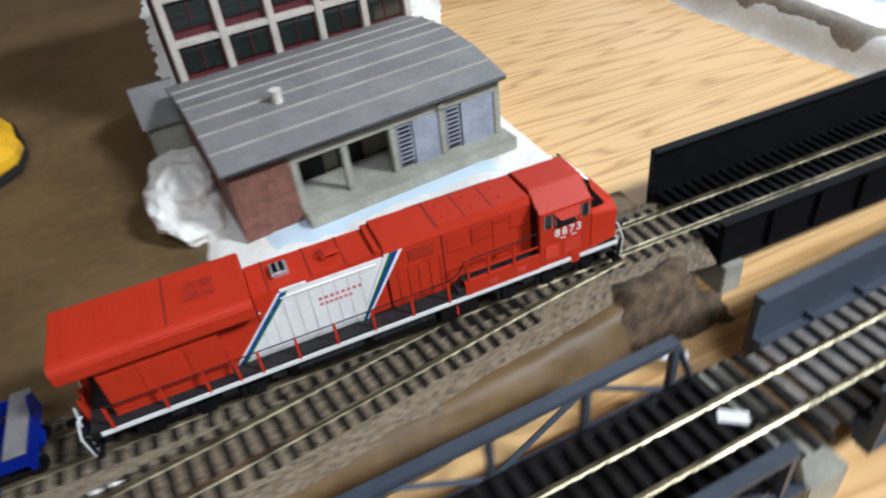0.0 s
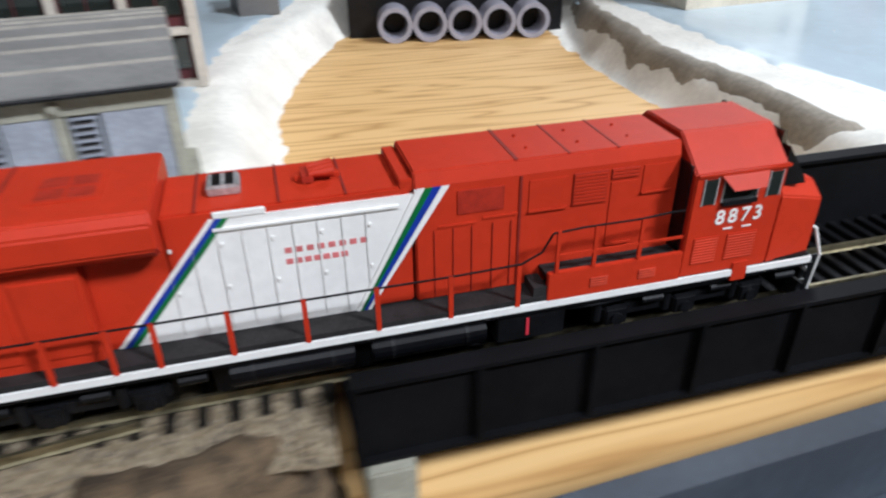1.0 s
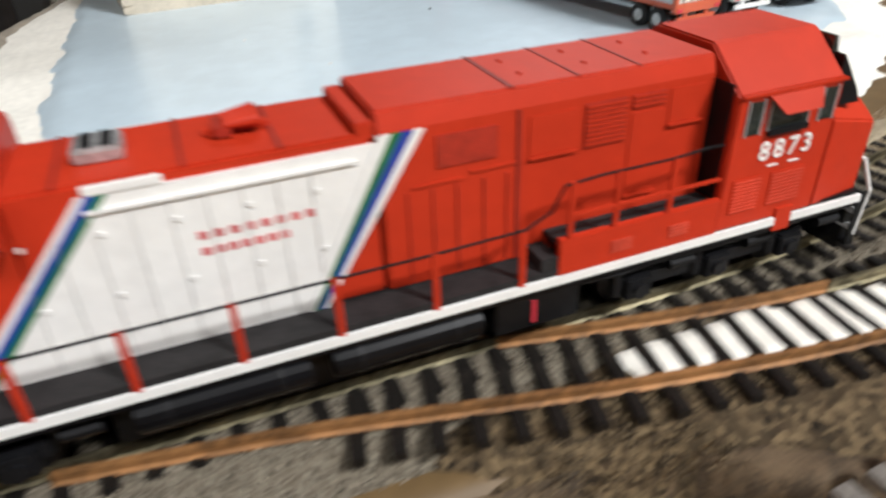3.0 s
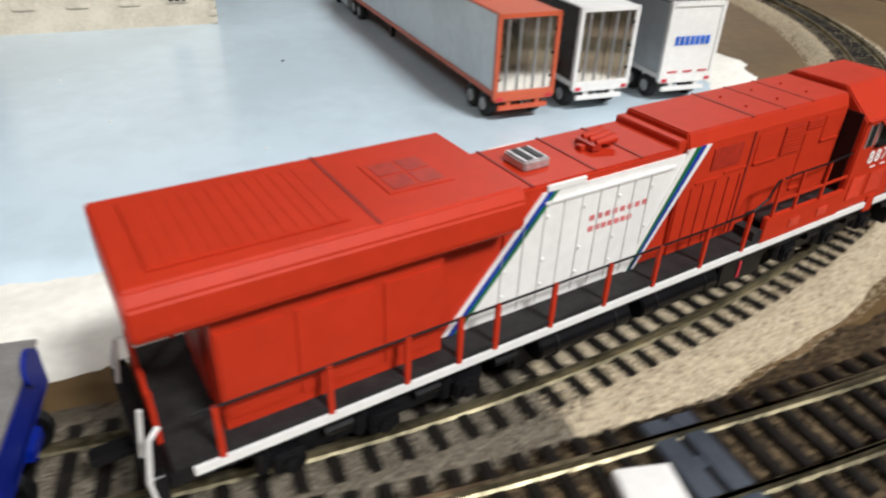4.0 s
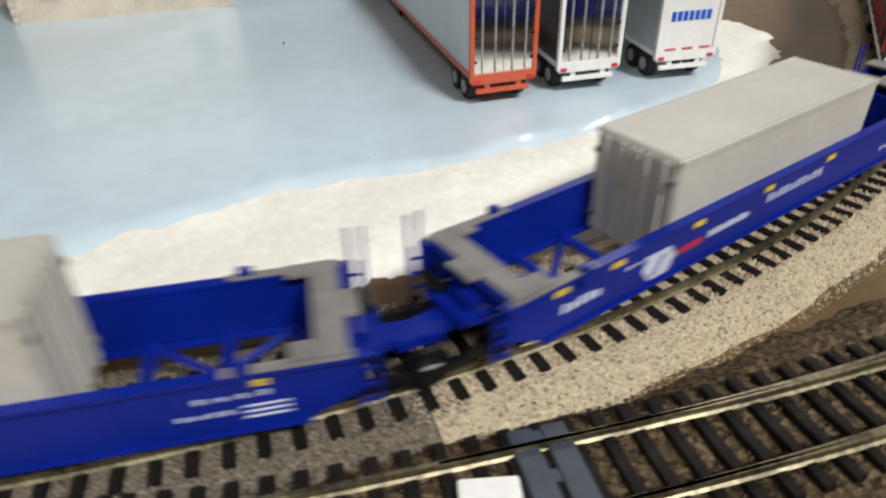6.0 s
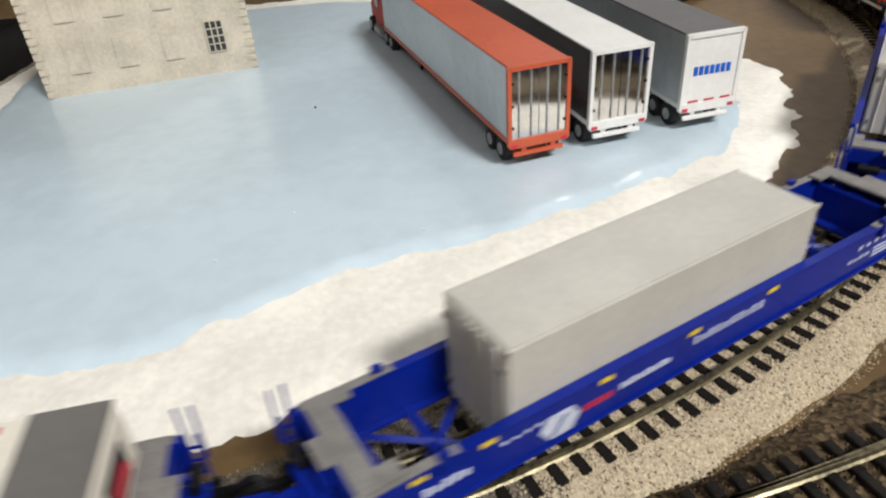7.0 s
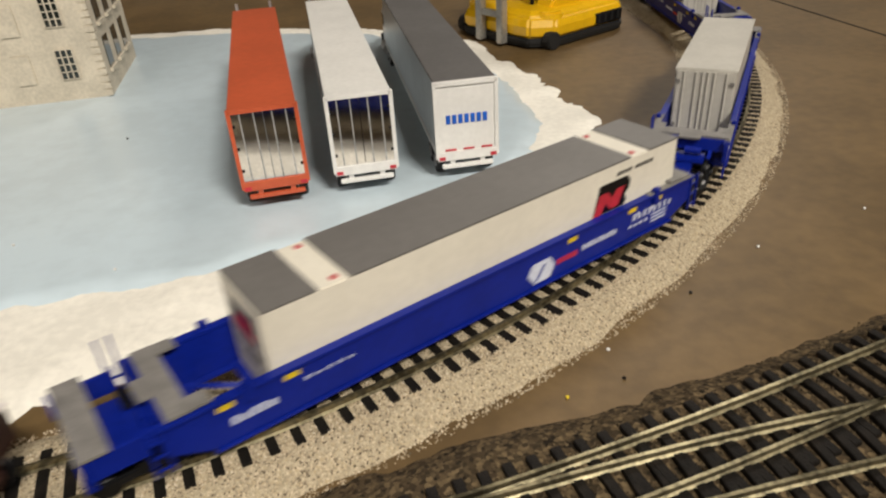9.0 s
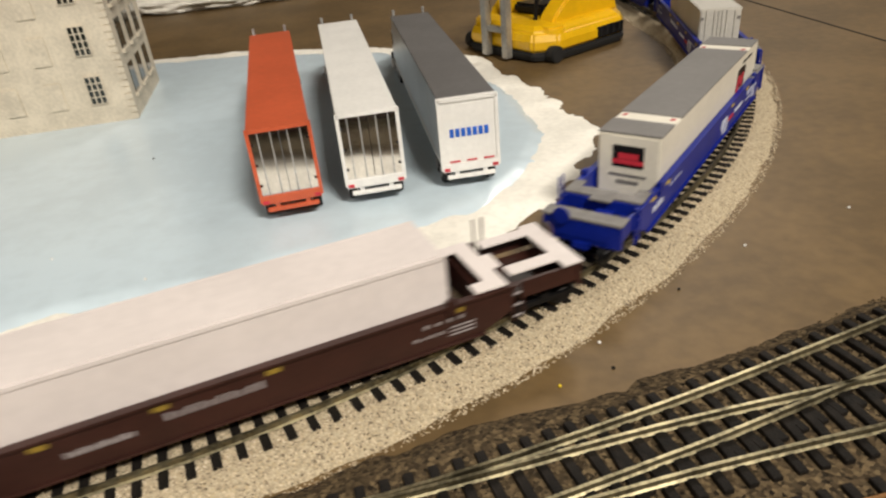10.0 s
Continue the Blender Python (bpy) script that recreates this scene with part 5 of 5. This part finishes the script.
for s in (-1, 1):
    for x0, x1, z0 in ((75.6, 78.9, 37.2), (81.0, 90.6, 37.6), (93.6, 97.0, 37.4)):
        w = part("cab_window", lbox(x0, x1, *sorted((s * 16.9, s * 17.4)), z0, 43.8), GLASS, cab, "dark cab side window")
        for q0, q1 in ((x0 - 0.25, x0), (x1, x1 + 0.25)):
            part("window_frame", lbox(q0, q1, *sorted((s * 17.1, s * 17.55)), z0 - 0.2, 44.0), SEAM, w)
    part("mirror_box", lbox(81.0, 90.6, *sorted((s * 17.2, s * 18.2)), 36.6, 37.7), BLACK, cab)
    vis = B()
    slab(vis, [(0.0795, 0.0446), (0.0925, 0.0446), (0.0908, 0.0414), (0.0820, 0.0414)], *sorted((s * 0.0174, s * 0.0179)))
    for v in vis.verts:
        v.co.y += s * (0.0446 - v.co.z) * 0.7
    part("sun_visor", vis, RED, cab, "red sun visor")
    for x0, x1 in ((75.5, 82.5), (85, 93.5)):
        g = part("lower_grille", lbox(x0, x1, *sorted((s * 17.15, s * 17.4)), 20.5, 28), RED, cab)
        for k in range(9):
            part("slat", lbox(x0 + 0.2, x1 - 0.2, *sorted((s * 17.3, s * 17.6)), 20.8 + 0.8 * k, 21.1 + 0.8 * k), SLATRED, g)
    for x0 in (83.2, 88.6):
        part("small_mark", lbox(x0, x0 + 2.6, *sorted((s * 17.15, s * 17.4)), 29.5, 29.9), WHITE, cab)
    part("nose_light", tube(B(), mm(113.2, s * 4, 24), mm(114.2, s * 4, 24), 0.0012, 10), WHITE, loco)
    curve = bpy.data.curves.new("number", "FONT")
    curve.body, curve.size, curve.extrude, curve.shear, curve.offset = "8873", 0.0054, 0.0001, 0.0, 0.00007
    curve.align_x = "CENTER"
    curve.space_character = 1.32
    curve.materials.append(WHITE)
    num = new("number", curve)
    num.parent = cab
    num["label"] = "white painted number"
    num.matrix_basis = Matrix.Translation(mm(87, s * 17.33, 31.3)) @ pose(0, 0, 0, 90, 0, 0 if s < 0 else 180)
part("cab_back", lbox(72.5, 73.0, -15.5, 15.5, 24, 47), BLACK, cab)
ex = part("exhaust", lbox(-36.5, -29.5, -3.8, 3.8, 48.5, 50.9), CHROME, loco, "bare metal exhaust stack", bevel=0.0004)
part("stack_opening", lbox(-35.2, -33.6, -3.0, 3.0, 50.8, 51.1), BLACK, ex)
part("stack_opening", lbox(-32.4, -30.8, -3.0, 3.0, 50.8, 51.1), BLACK, ex)
horn = part("horn", lbox(-18, -8, -0.8, 0.8, 48.7, 49.8), RED, loco, "red roof horn cluster")
for y in (-2.2, 0, 2.2):
    part("bell", tube(B(), mm(-15, y, 50.6), mm(-9.5, y, 50.9), 0.0006, 10, 0.0013), RED, horn)
part("horn_base", lbox(-16.5, -14, -3, 3, 49.0, 50.4), RED2, horn)
part("plow", slab(B(), [(0.1136, 0.0015), (0.1180, 0.0015), (0.1150, 0.0130), (0.1136, 0.0130)], -0.0150, 0.0150), BLACK, loco, "black pilot plow")
part("pilot", lbox(-120.5, -117.2, -15, 15, 1.8, 17), BLACK, loco)
for e in (-1, 1):
    part("coupler", lbox(*sorted((e * 117, e * 128)), -1.6, 1.6, 9, 12), BLACK, loco, "black knuckle coupler", bevel=0.0005)
part("roof_rail", wire(B(), [Vector(mm(*p)) for p in ((24, 10.9, 47.5), (24, 12.4, 49.4), (66, 12.4, 49.4), (66, 10.9, 47.5))], 0.0003), BLACK, loco)


# ---- the stack cars ----
def stack_car(label, paint, length, plate=GREYPLATE, outer=(), end=0.027, mark=-0.050):
    """One well unit: side sills, open floor with braces, end platforms and wheel sets. outer: the ends that carry a full platform."""
    c = thing("stack_car", label, "freight car", "well cars of the train")
    h = length / 2
    w0, w1 = -h + (end if -1 in outer else 0.027), h - (end if 1 in outer else 0.027)
    top, low = 0.0199, 0.0046
    for s in (-1, 1):
        ys = sorted((s * 0.0150, s * 0.0166))
        side = part("side_sill", slab(B(), [(w0 - 0.012, low + 0.0055), (w0, low), (w1, low), (w1 + 0.012, low + 0.0055), (w1 + 0.012, top - 0.0010), (w0 - 0.012, top - 0.0010)], *ys), paint, c, "deep painted side sill", bevel=0.0003)
        part("top_lip", box(B(), w0 - 0.012, w1 + 0.012, *sorted((s * 0.0148, s * 0.0176)), top - 0.0010, top), paint, side)
        part("bottom_lip", box(B(), w0, w1, *sorted((s * 0.0130, s * 0.0174)), low - 0.0008, low), paint, side)
        yo = sorted((s * 0.0165, s * 0.01685))
        # yellow reflector marks
        for x in (w0 + 0.003, w0 + 0.022, mark + 0.013, mark + 0.045, mark + 0.078, w1 - 0.012):
            if w0 < x < w1 - 0.004:
                part("yellow_mark", box(B(), x, x + 0.0044, *yo, top - 0.0038, top - 0.0022), YELLOW if paint is BLUECAR else DULLYELLOW, side)
        # pale lettering: the wordmark, the reporting marks and the small data at both ends
        for x0, n, z, hh, p, w in ((mark + 0.0205, 11, top - 0.0094, 0.0020, 0.0017, 0.0011), (mark + 0.048, 10, top - 0.0078, 0.0026, 0.0030, 0.0013), (w0 + 0.006, 5, top - 0.0098, 0.0026, 0.0027, 0.0017),
                                   (w0 + 0.028, 5, top - 0.0066, 0.0010, 0.0034, 0.0013), (w1 - 0.022, 4, top - 0.0064, 0.0013, 0.0042, 0.0015), (w1 - 0.026, 4, top - 0.0104, 0.0011, 0.0030, 0.0014)):
            for k in range(n):
                x = x0 + p * k
                if w0 < x < w1 - w:
                    part("lettering", box(B(), x, x + w, *yo, z, z + hh * (0.75 + 0.25 * ((k * 7) % 3 != 1))), MARKWHITE if paint is BLUECAR else DULLWHITE, side)
        for k in range(3):
            part("data_line", box(B(), w1 - 0.013, w1 - 0.004, *yo, top - 0.0092 - 0.0015 * k, top - 0.0087 - 0.0015 * k), MARKWHITE if paint is BLUECAR else DULLWHITE, side)
        if paint is BLUECAR:
            part("emblem", slab(B(), [(mark - 0.0062, top - 0.0098), (mark - 0.0030, top - 0.0138), (mark + 0.0042, top - 0.0138), (mark + 0.0066, top - 0.0092), (mark + 0.0042, top - 0.0058), (mark - 0.0040, top - 0.0058)], *yo), MARKWHITE, side, "pale six-sided emblem")
            part("emblem_line", slab(B(), [(mark - 0.0030, top - 0.0128), (mark - 0.0020, top - 0.0128), (mark + 0.0022, top - 0.0072), (mark + 0.0012, top - 0.0072)], *sorted((s * 0.01665, s * 0.0170))), paint, side)
            for k in range(5):
                part("red_mark", box(B(), mark + 0.0078 + 0.0021 * k, mark + 0.0093 + 0.0021 * k, *yo, top - 0.0102, top - 0.0082), TEXTRED, side)
        for k in (w0 + 0.012, w1 - 0.012):
            part("side_bracket", box(B(), k - 0.0016, k + 0.0016, *sorted((s * 0.0158, s * 0.0180)), top - 0.0040, top + 0.0022), paint, side, bevel=0.0003)
        # grey walkway strip on the lip near each end
        for a, b in [(w0 - 0.010, w0 + 0.016)] * (-1 not in outer) + [(w1 - 0.016, w1 + 0.010)] * (1 not in outer):
            part("lip_grating", box(B(), a, b, *sorted((s * 0.0149, s * 0.0175)), top + 0.0001, top + 0.0005), plate, side, "grey grating strip")
    for x in (w0 + 0.002, w0 + 0.018, w0 + 0.036, 0.0, w1 - 0.036, w1 - 0.018, w1 - 0.002):
        part("floor_beam", box(B(), x - 0.0015, x + 0.0015, -0.0149, 0.0149, low - 0.0006, low + 0.0008), paint, c)
    for x0, x1 in ((w0 + 0.002, w0 + 0.036), (w1 - 0.036, w1 - 0.002)):
        part("floor_brace", wire(B(), [(x0, -0.014, low + 0.0003), (x1, 0.014, low + 0.0003)], 0.0012, 4), paint, c)
        part("floor_brace", wire(B(), [(x0, 0.014, low + 0.0003), (x1, -0.014, low + 0.0003)], 0.0012, 4), paint, c)
    for e in (-1, 1):
        full = e in outer
        xb = w1 + 0.001 if e > 0 else w0 - 0.001
        span = (h - abs(xb)) + (0.003 if full else -0.010)

        def at(a, b):
            return sorted((xb + e * a, xb + e * b))
        part("bulkhead", box(B(), *at(0, 0.0016), -0.0149, 0.0149, low, top - 0.0022), paint, c)
        pl = part("end_platform", box(B(), *at(0.0016, span), -0.0120 if full else -0.0080, 0.0120 if full else 0.0080, 0.0108, 0.0128), paint, c, bevel=0.0003)
        part("walk_plate", box(B(), *at(0.0016, 0.0082), -0.0168, 0.0168, top + 0.0006, top + 0.0014), plate, pl, "grey grating walkway plate")
        part("plate_tab", box(B(), *at(0.0083, 0.0118), -0.0050, 0.0042, top + 0.0006, top + 0.0014), plate, pl)
        part("plate_tab", box(B(), *at(-0.0036, 0.0015), 0.0118, 0.0166, top + 0.0006, top + 0.0014), plate, pl)
        part("plate_tab", box(B(), *at(-0.0036, 0.0015), -0.0166, -0.0112, top + 0.0006, top + 0.0014), plate, pl)
        part("plate_skirt", box(B(), *at(0.0083, 0.0094), -0.0160, 0.0160, top - 0.0050, top + 0.0004), paint, pl)
        for y in (-0.0098, 0.0090):
            part("gusset", slab(B(), [(xb + e * 0.002, 0.0129), (xb + e * 0.014, 0.0129), (xb + e * 0.002, top - 0.001)], y - 0.0008, y + 0.0008), paint, pl)
        part("drawbar", box(B(), *sorted((xb + e * 0.010, e * (h + 0.004))), -0.0035, 0.0035, 0.0075, 0.0106), paint, pl, bevel=0.0004)
        part("brake_cylinder", tube(B(), (xb + e * 0.0108, -0.0060, 0.0150), (xb + e * 0.0108, 0.0010, 0.0150), 0.0018, 12), paint, pl)
        part("air_reservoir", tube(B(), (xb + e * 0.0135, 0.0040, 0.0148), (xb + e * 0.0135, 0.0112, 0.0148), 0.0016, 12), BLACK, pl)
        for y in (-0.0166, 0.0166):
            for dx in (0.0098, 0.0138):
                part("ladder_post", box(B(), *at(dx - 0.0004, dx + 0.0004), y - 0.0004, y + 0.0004, low + 0.0005, top), paint, pl)
            for z in (low + 0.002, low + 0.0065, low + 0.011):
                part("ladder_rung", box(B(), *at(0.0098, 0.0138), y - 0.0003, y + 0.0003, z, z + 0.0006), DULLWHITE if paint is BROWNCAR else paint, pl)
        for dx in (0.0115, 0.0150):
            part("grab_post", tube(B(), (xb + e * dx, 0.0158, 0.0128), (xb + e * dx, 0.0158, 0.0300), 0.00045, 6), paint, pl)
        if full:
            part("end_sill", box(B(), *at(span - 0.0020, span), -0.0165, 0.0165, 0.0100, top - 0.0004), paint, pl, bevel=0.0003)
            part("outer_plate", box(B(), *at(span - 0.0075, span + 0.0002), -0.0168, 0.0168, top + 0.0002, top + 0.0010), plate, pl, "grey outer walkway plate")
            for y in (-0.0160, 0.0148):
                part("side_wing", box(B(), *at(0.0140, span - 0.0021), y, y + 0.0012, 0.0128, top - 0.0006), paint, pl)
            for y0, y1 in (((-0.0118, -0.0062), (0.0098, 0.0148)) if paint is BROWNCAR else ()):
                part("long_plate", box(B(), *at(0.0120, span - 0.0076), y0, y1, top + 0.0002, top + 0.0010), plate, pl)
            part("brake_wheel", tube(B(), (xb + e * (span + 0.0004), 0.0080, top + 0.0010), (xb + e * (span + 0.0012), 0.0080, top + 0.0010), 0.0036, 16), paint, pl)
        for dx in (-0.009, 0.009):
            for s in (-1, 1):
                wheel = part("wheel", tube(B(), (e * h + dx - e * 0.010, s * 0.0072, 0.0052), (e * h + dx - e * 0.010, s * 0.0094, 0.0052), 0.0052, 22), BLACK, c, "black wheel with metal hub")
                part("hub", tube(B(), (e * h + dx - e * 0.010, s * 0.0094, 0.0052), (e * h + dx - e * 0.010, s * 0.0106, 0.0052), 0.0018, 12), CHROME, wheel)
        for s in (-1, 1):
            part("truck_frame", box(B(), e * h - e * 0.010 - 0.013, e * h - e * 0.010 + 0.013, *sorted((s * 0.0096, s * 0.0115)), 0.0035, 0.0066), BLACK, c, bevel=0.0006)
            part("bearing_cap", tube(B(), (e * h - e * 0.010, s * 0.0115, 0.0075), (e * h - e * 0.010, s * 0.0126, 0.0075), 0.0016, 10), BLACK, c)
    return c


def container(label, length, height, body, roofm, banded=False, ribs=True):
    k = thing("shipping_container", label, "container", "containers on the train")
    w, h = 0.0140, length / 2
    part("body", box(B(), -h, h, -w, w, 0.0, height), body, k, bevel=0.0004)
    if banded:
        for x0, x1, m in ((-h, -h + 0.017, roofm), (-h + 0.017, -h + 0.027, body), (-h + 0.027, h - 0.027, roofm), (h - 0.027, h - 0.017, body), (h - 0.017, h, roofm)):
            if m is roofm:
                part("roof_panel", box(B(), x0, x1, -w, w, height - 0.0002, height + 0.0005), m, k, "matt grey roof panel")
        for e in (-1, 1):
            for y in (-0.011, 0.011):
                part("red_mark", box(B(), e * (h - 0.0245), e * (h - 0.0225), y - 0.001, y + 0.001, height, height + 0.0003) if e > 0 else box(B(), -h + 0.0225, -h + 0.0245, y - 0.001, y + 0.001, height, height + 0.0003), TEXTRED, k)
    else:
        part("roof_panel", box(B(), -h + 0.001, h - 0.001, -w + 0.0008, w - 0.0008, height - 0.0002, height + 0.0003), roofm, k)
        for y in (-w, w):
            part("roof_edge", box(B(), -h, h, y - 0.0004, y + 0.0004, height - 0.0012, height + 0.0002), body, k)
    for e in (-1, 1):
        x = e * h
        d = part("end_door", box(B(), *sorted((x, x + e * 0.0005)), -w + 0.0008, w - 0.0008, 0.001, height - 0.001), body, k)
        if ribs:
            for y in (-0.0098, -0.0042, -0.0012, 0.0012, 0.0042, 0.0098):
                part("lock_rod", tube(B(), (x + e * 0.0008, y, 0.001), (x + e * 0.0008, y, height - 0.001), 0.0005, 8), body, d)
            for z in (0.006, height - 0.006):
                for y in (-0.0125, 0.0125):
                    part("hinge", box(B(), *sorted((x + e * 0.0004, x + e * 0.0012)), y - 0.001, y + 0.001, z - 0.0008, z + 0.0008), GREYPLATE, d)
    return k


def emblem(k, length, height):
    """Black slanted mark with a red zigzag in it, on both sides and the rear, and dark lettering bars."""
    h = length / 2
    for s in (-1, 1):
        yo, yr = sorted((s * 0.0139, s * 0.01425)), sorted((s * 0.0142, s * 0.0145))
        z = height - 0.0150
        for x0, flip in ((h - 0.046, 1),):
            e = part("emblem", slab(B(), [(x0, z - 0.003), (x0 + 0.0165, z - 0.003), (x0 + 0.0178, z - 0.001), (x0 + 0.0168, z + 0.0014), (x0 + 0.0190, z + 0.0035), (x0 + 0.0195, z + 0.0065), (x0 + 0.0178, z + 0.0085), (x0 + 0.003, z + 0.0085)], *yo), BLACK, k, "black slanted emblem with red zigzag")
            part("zigzag", slab(B(), [(x0, z - 0.003), (x0 + 0.004, z - 0.003), (x0 + 0.006, z + 0.001), (x0 + 0.009, z - 0.002), (x0 + 0.013, z - 0.002), (x0 + 0.016, z + 0.005), (x0 + 0.012, z + 0.005), (x0 + 0.010, z + 0.002), (x0 + 0.007, z + 0.005), (x0 + 0.003, z + 0.005)], *yr), TEXTRED, e)
        for q in range(9):
            x = h - 0.034 + 0.0021 * q + (0.0015 if q > 3 else 0)
            part("lettering", box(B(), x, x + 0.0013, *yo, height - 0.0050, height - 0.0036), BLACK, k)
    for e in (-1, 1):
        x = e * (h + 0.0004)
        m = part("emblem", box(B(), *sorted((x, x + e * 0.0003)), -0.0070, 0.0070, height - 0.0150, height - 0.0050), BLACK, k)
        part("zigzag", box(B(), *sorted((x + e * 0.0003, x + e * 0.0005)), -0.0070, 0.0070, height - 0.0135, height - 0.0115), TEXTRED, m)
        part("zigzag", box(B(), *sorted((x + e * 0.0003, x + e * 0.0005)), -0.0045, 0.0045, height - 0.0112, height - 0.0085), TEXTRED, m)
        part("lettering", box(B(), *sorted((x, x + e * 0.0003)), -0.0085, 0.0085, height - 0.0195, height - 0.0182), GREYPLATE, k)
        part("lettering", box(B(), *sorted((x, x + e * 0.0003)), -0.0050, 0.0050, height - 0.0230, height - 0.0212), GREYPLATE, k)


U = 0.235
cars = [stack_car("bright blue well car with grey end walkways", BLUECAR, U, outer=(1,)), stack_car("bright blue well car carrying a grey container", BLUECAR, 0.245),
        stack_car("bright blue well car carrying a long cream container", BLUECAR, 0.244, outer=(-1,), mark=0.023), stack_car("maroon-brown well car with pale end platforms", BROWNCAR, 0.275, CONTPALE, outer=(1, -1), end=0.036)]
boxes = [container("plain warm grey container with ribbed end doors", 0.0960, 0.0318, CONTGREY, CONTGREY), container("pale grey container with ribbed end doors", 0.1110, 0.0340, CONTGREY, CONTGREY),
         container("long cream container with grey roof and black emblem", 0.172, 0.0330, CONTWHITE, ROOFGREY, True, False), container("very long pale lilac-white container", 0.192, 0.0325, CONTPALE, CONTPALE, False, False)]
emblem(boxes[2], 0.172, 0.0330)

# distance of the locomotive along the line at each time
RUN = [(0.0, 0.2609), (0.4, 0.3351), (0.7, 0.3865), (1.0, 0.4410), (1.5, 0.5280), (2.0, 0.6165), (2.5, 0.7115), (3.0, 0.8125), (3.2, 0.8510), (3.75, 0.9620), (4.3, 1.0720), (4.5, 1.1035), (5.0, 1.1920), (5.5, 1.2736),
       (6.0, 1.3540), (6.75, 1.4880), (7.5, 1.6240), (8.0, 1.7050), (8.5, 1.7860), (9.0, 1.8720), (9.5, 1.9600), (10.0, 2.0470)]


def on_line(s, half, lift=0.0):
    """The pose of a car whose wheel sets run half before and behind s."""
    a, b = main_line(s - half)[0], main_line(s + half)[0]
    c = (a + b) / 2
    return Matrix.Translation((c.x, c.y, lift)) @ pose(0, 0, 0, 0, 0, math.degrees(math.atan2(b.y - a.y, b.x - a.x)))


def run_at(t):
    return float(np.interp(t, [r[0] for r in RUN], [r[1] for r in RUN]))


BACK = [0.2585, 0.4950, 0.7410, 1.0245]

AHEAD = [0.004, -0.008, 0.011, -0.006]


def motions():
    times = sorted(set([r[0] for r in RUN] + [0.25 * k for k in range(41)]))
    walk(loco, [(t, on_line(run_at(t), 0.090)) for t in times])
    for car, load, back in zip(cars, boxes, BACK):
        walk(car, [(t, on_line(run_at(t) - back, 0.105)) for t in times])
        ahead = AHEAD[boxes.index(load)]
        walk(load, [(t, on_line(run_at(t) - back, 0.105, 0.0046) @ pose(ahead, 0, 0)) for t in times])


motions()
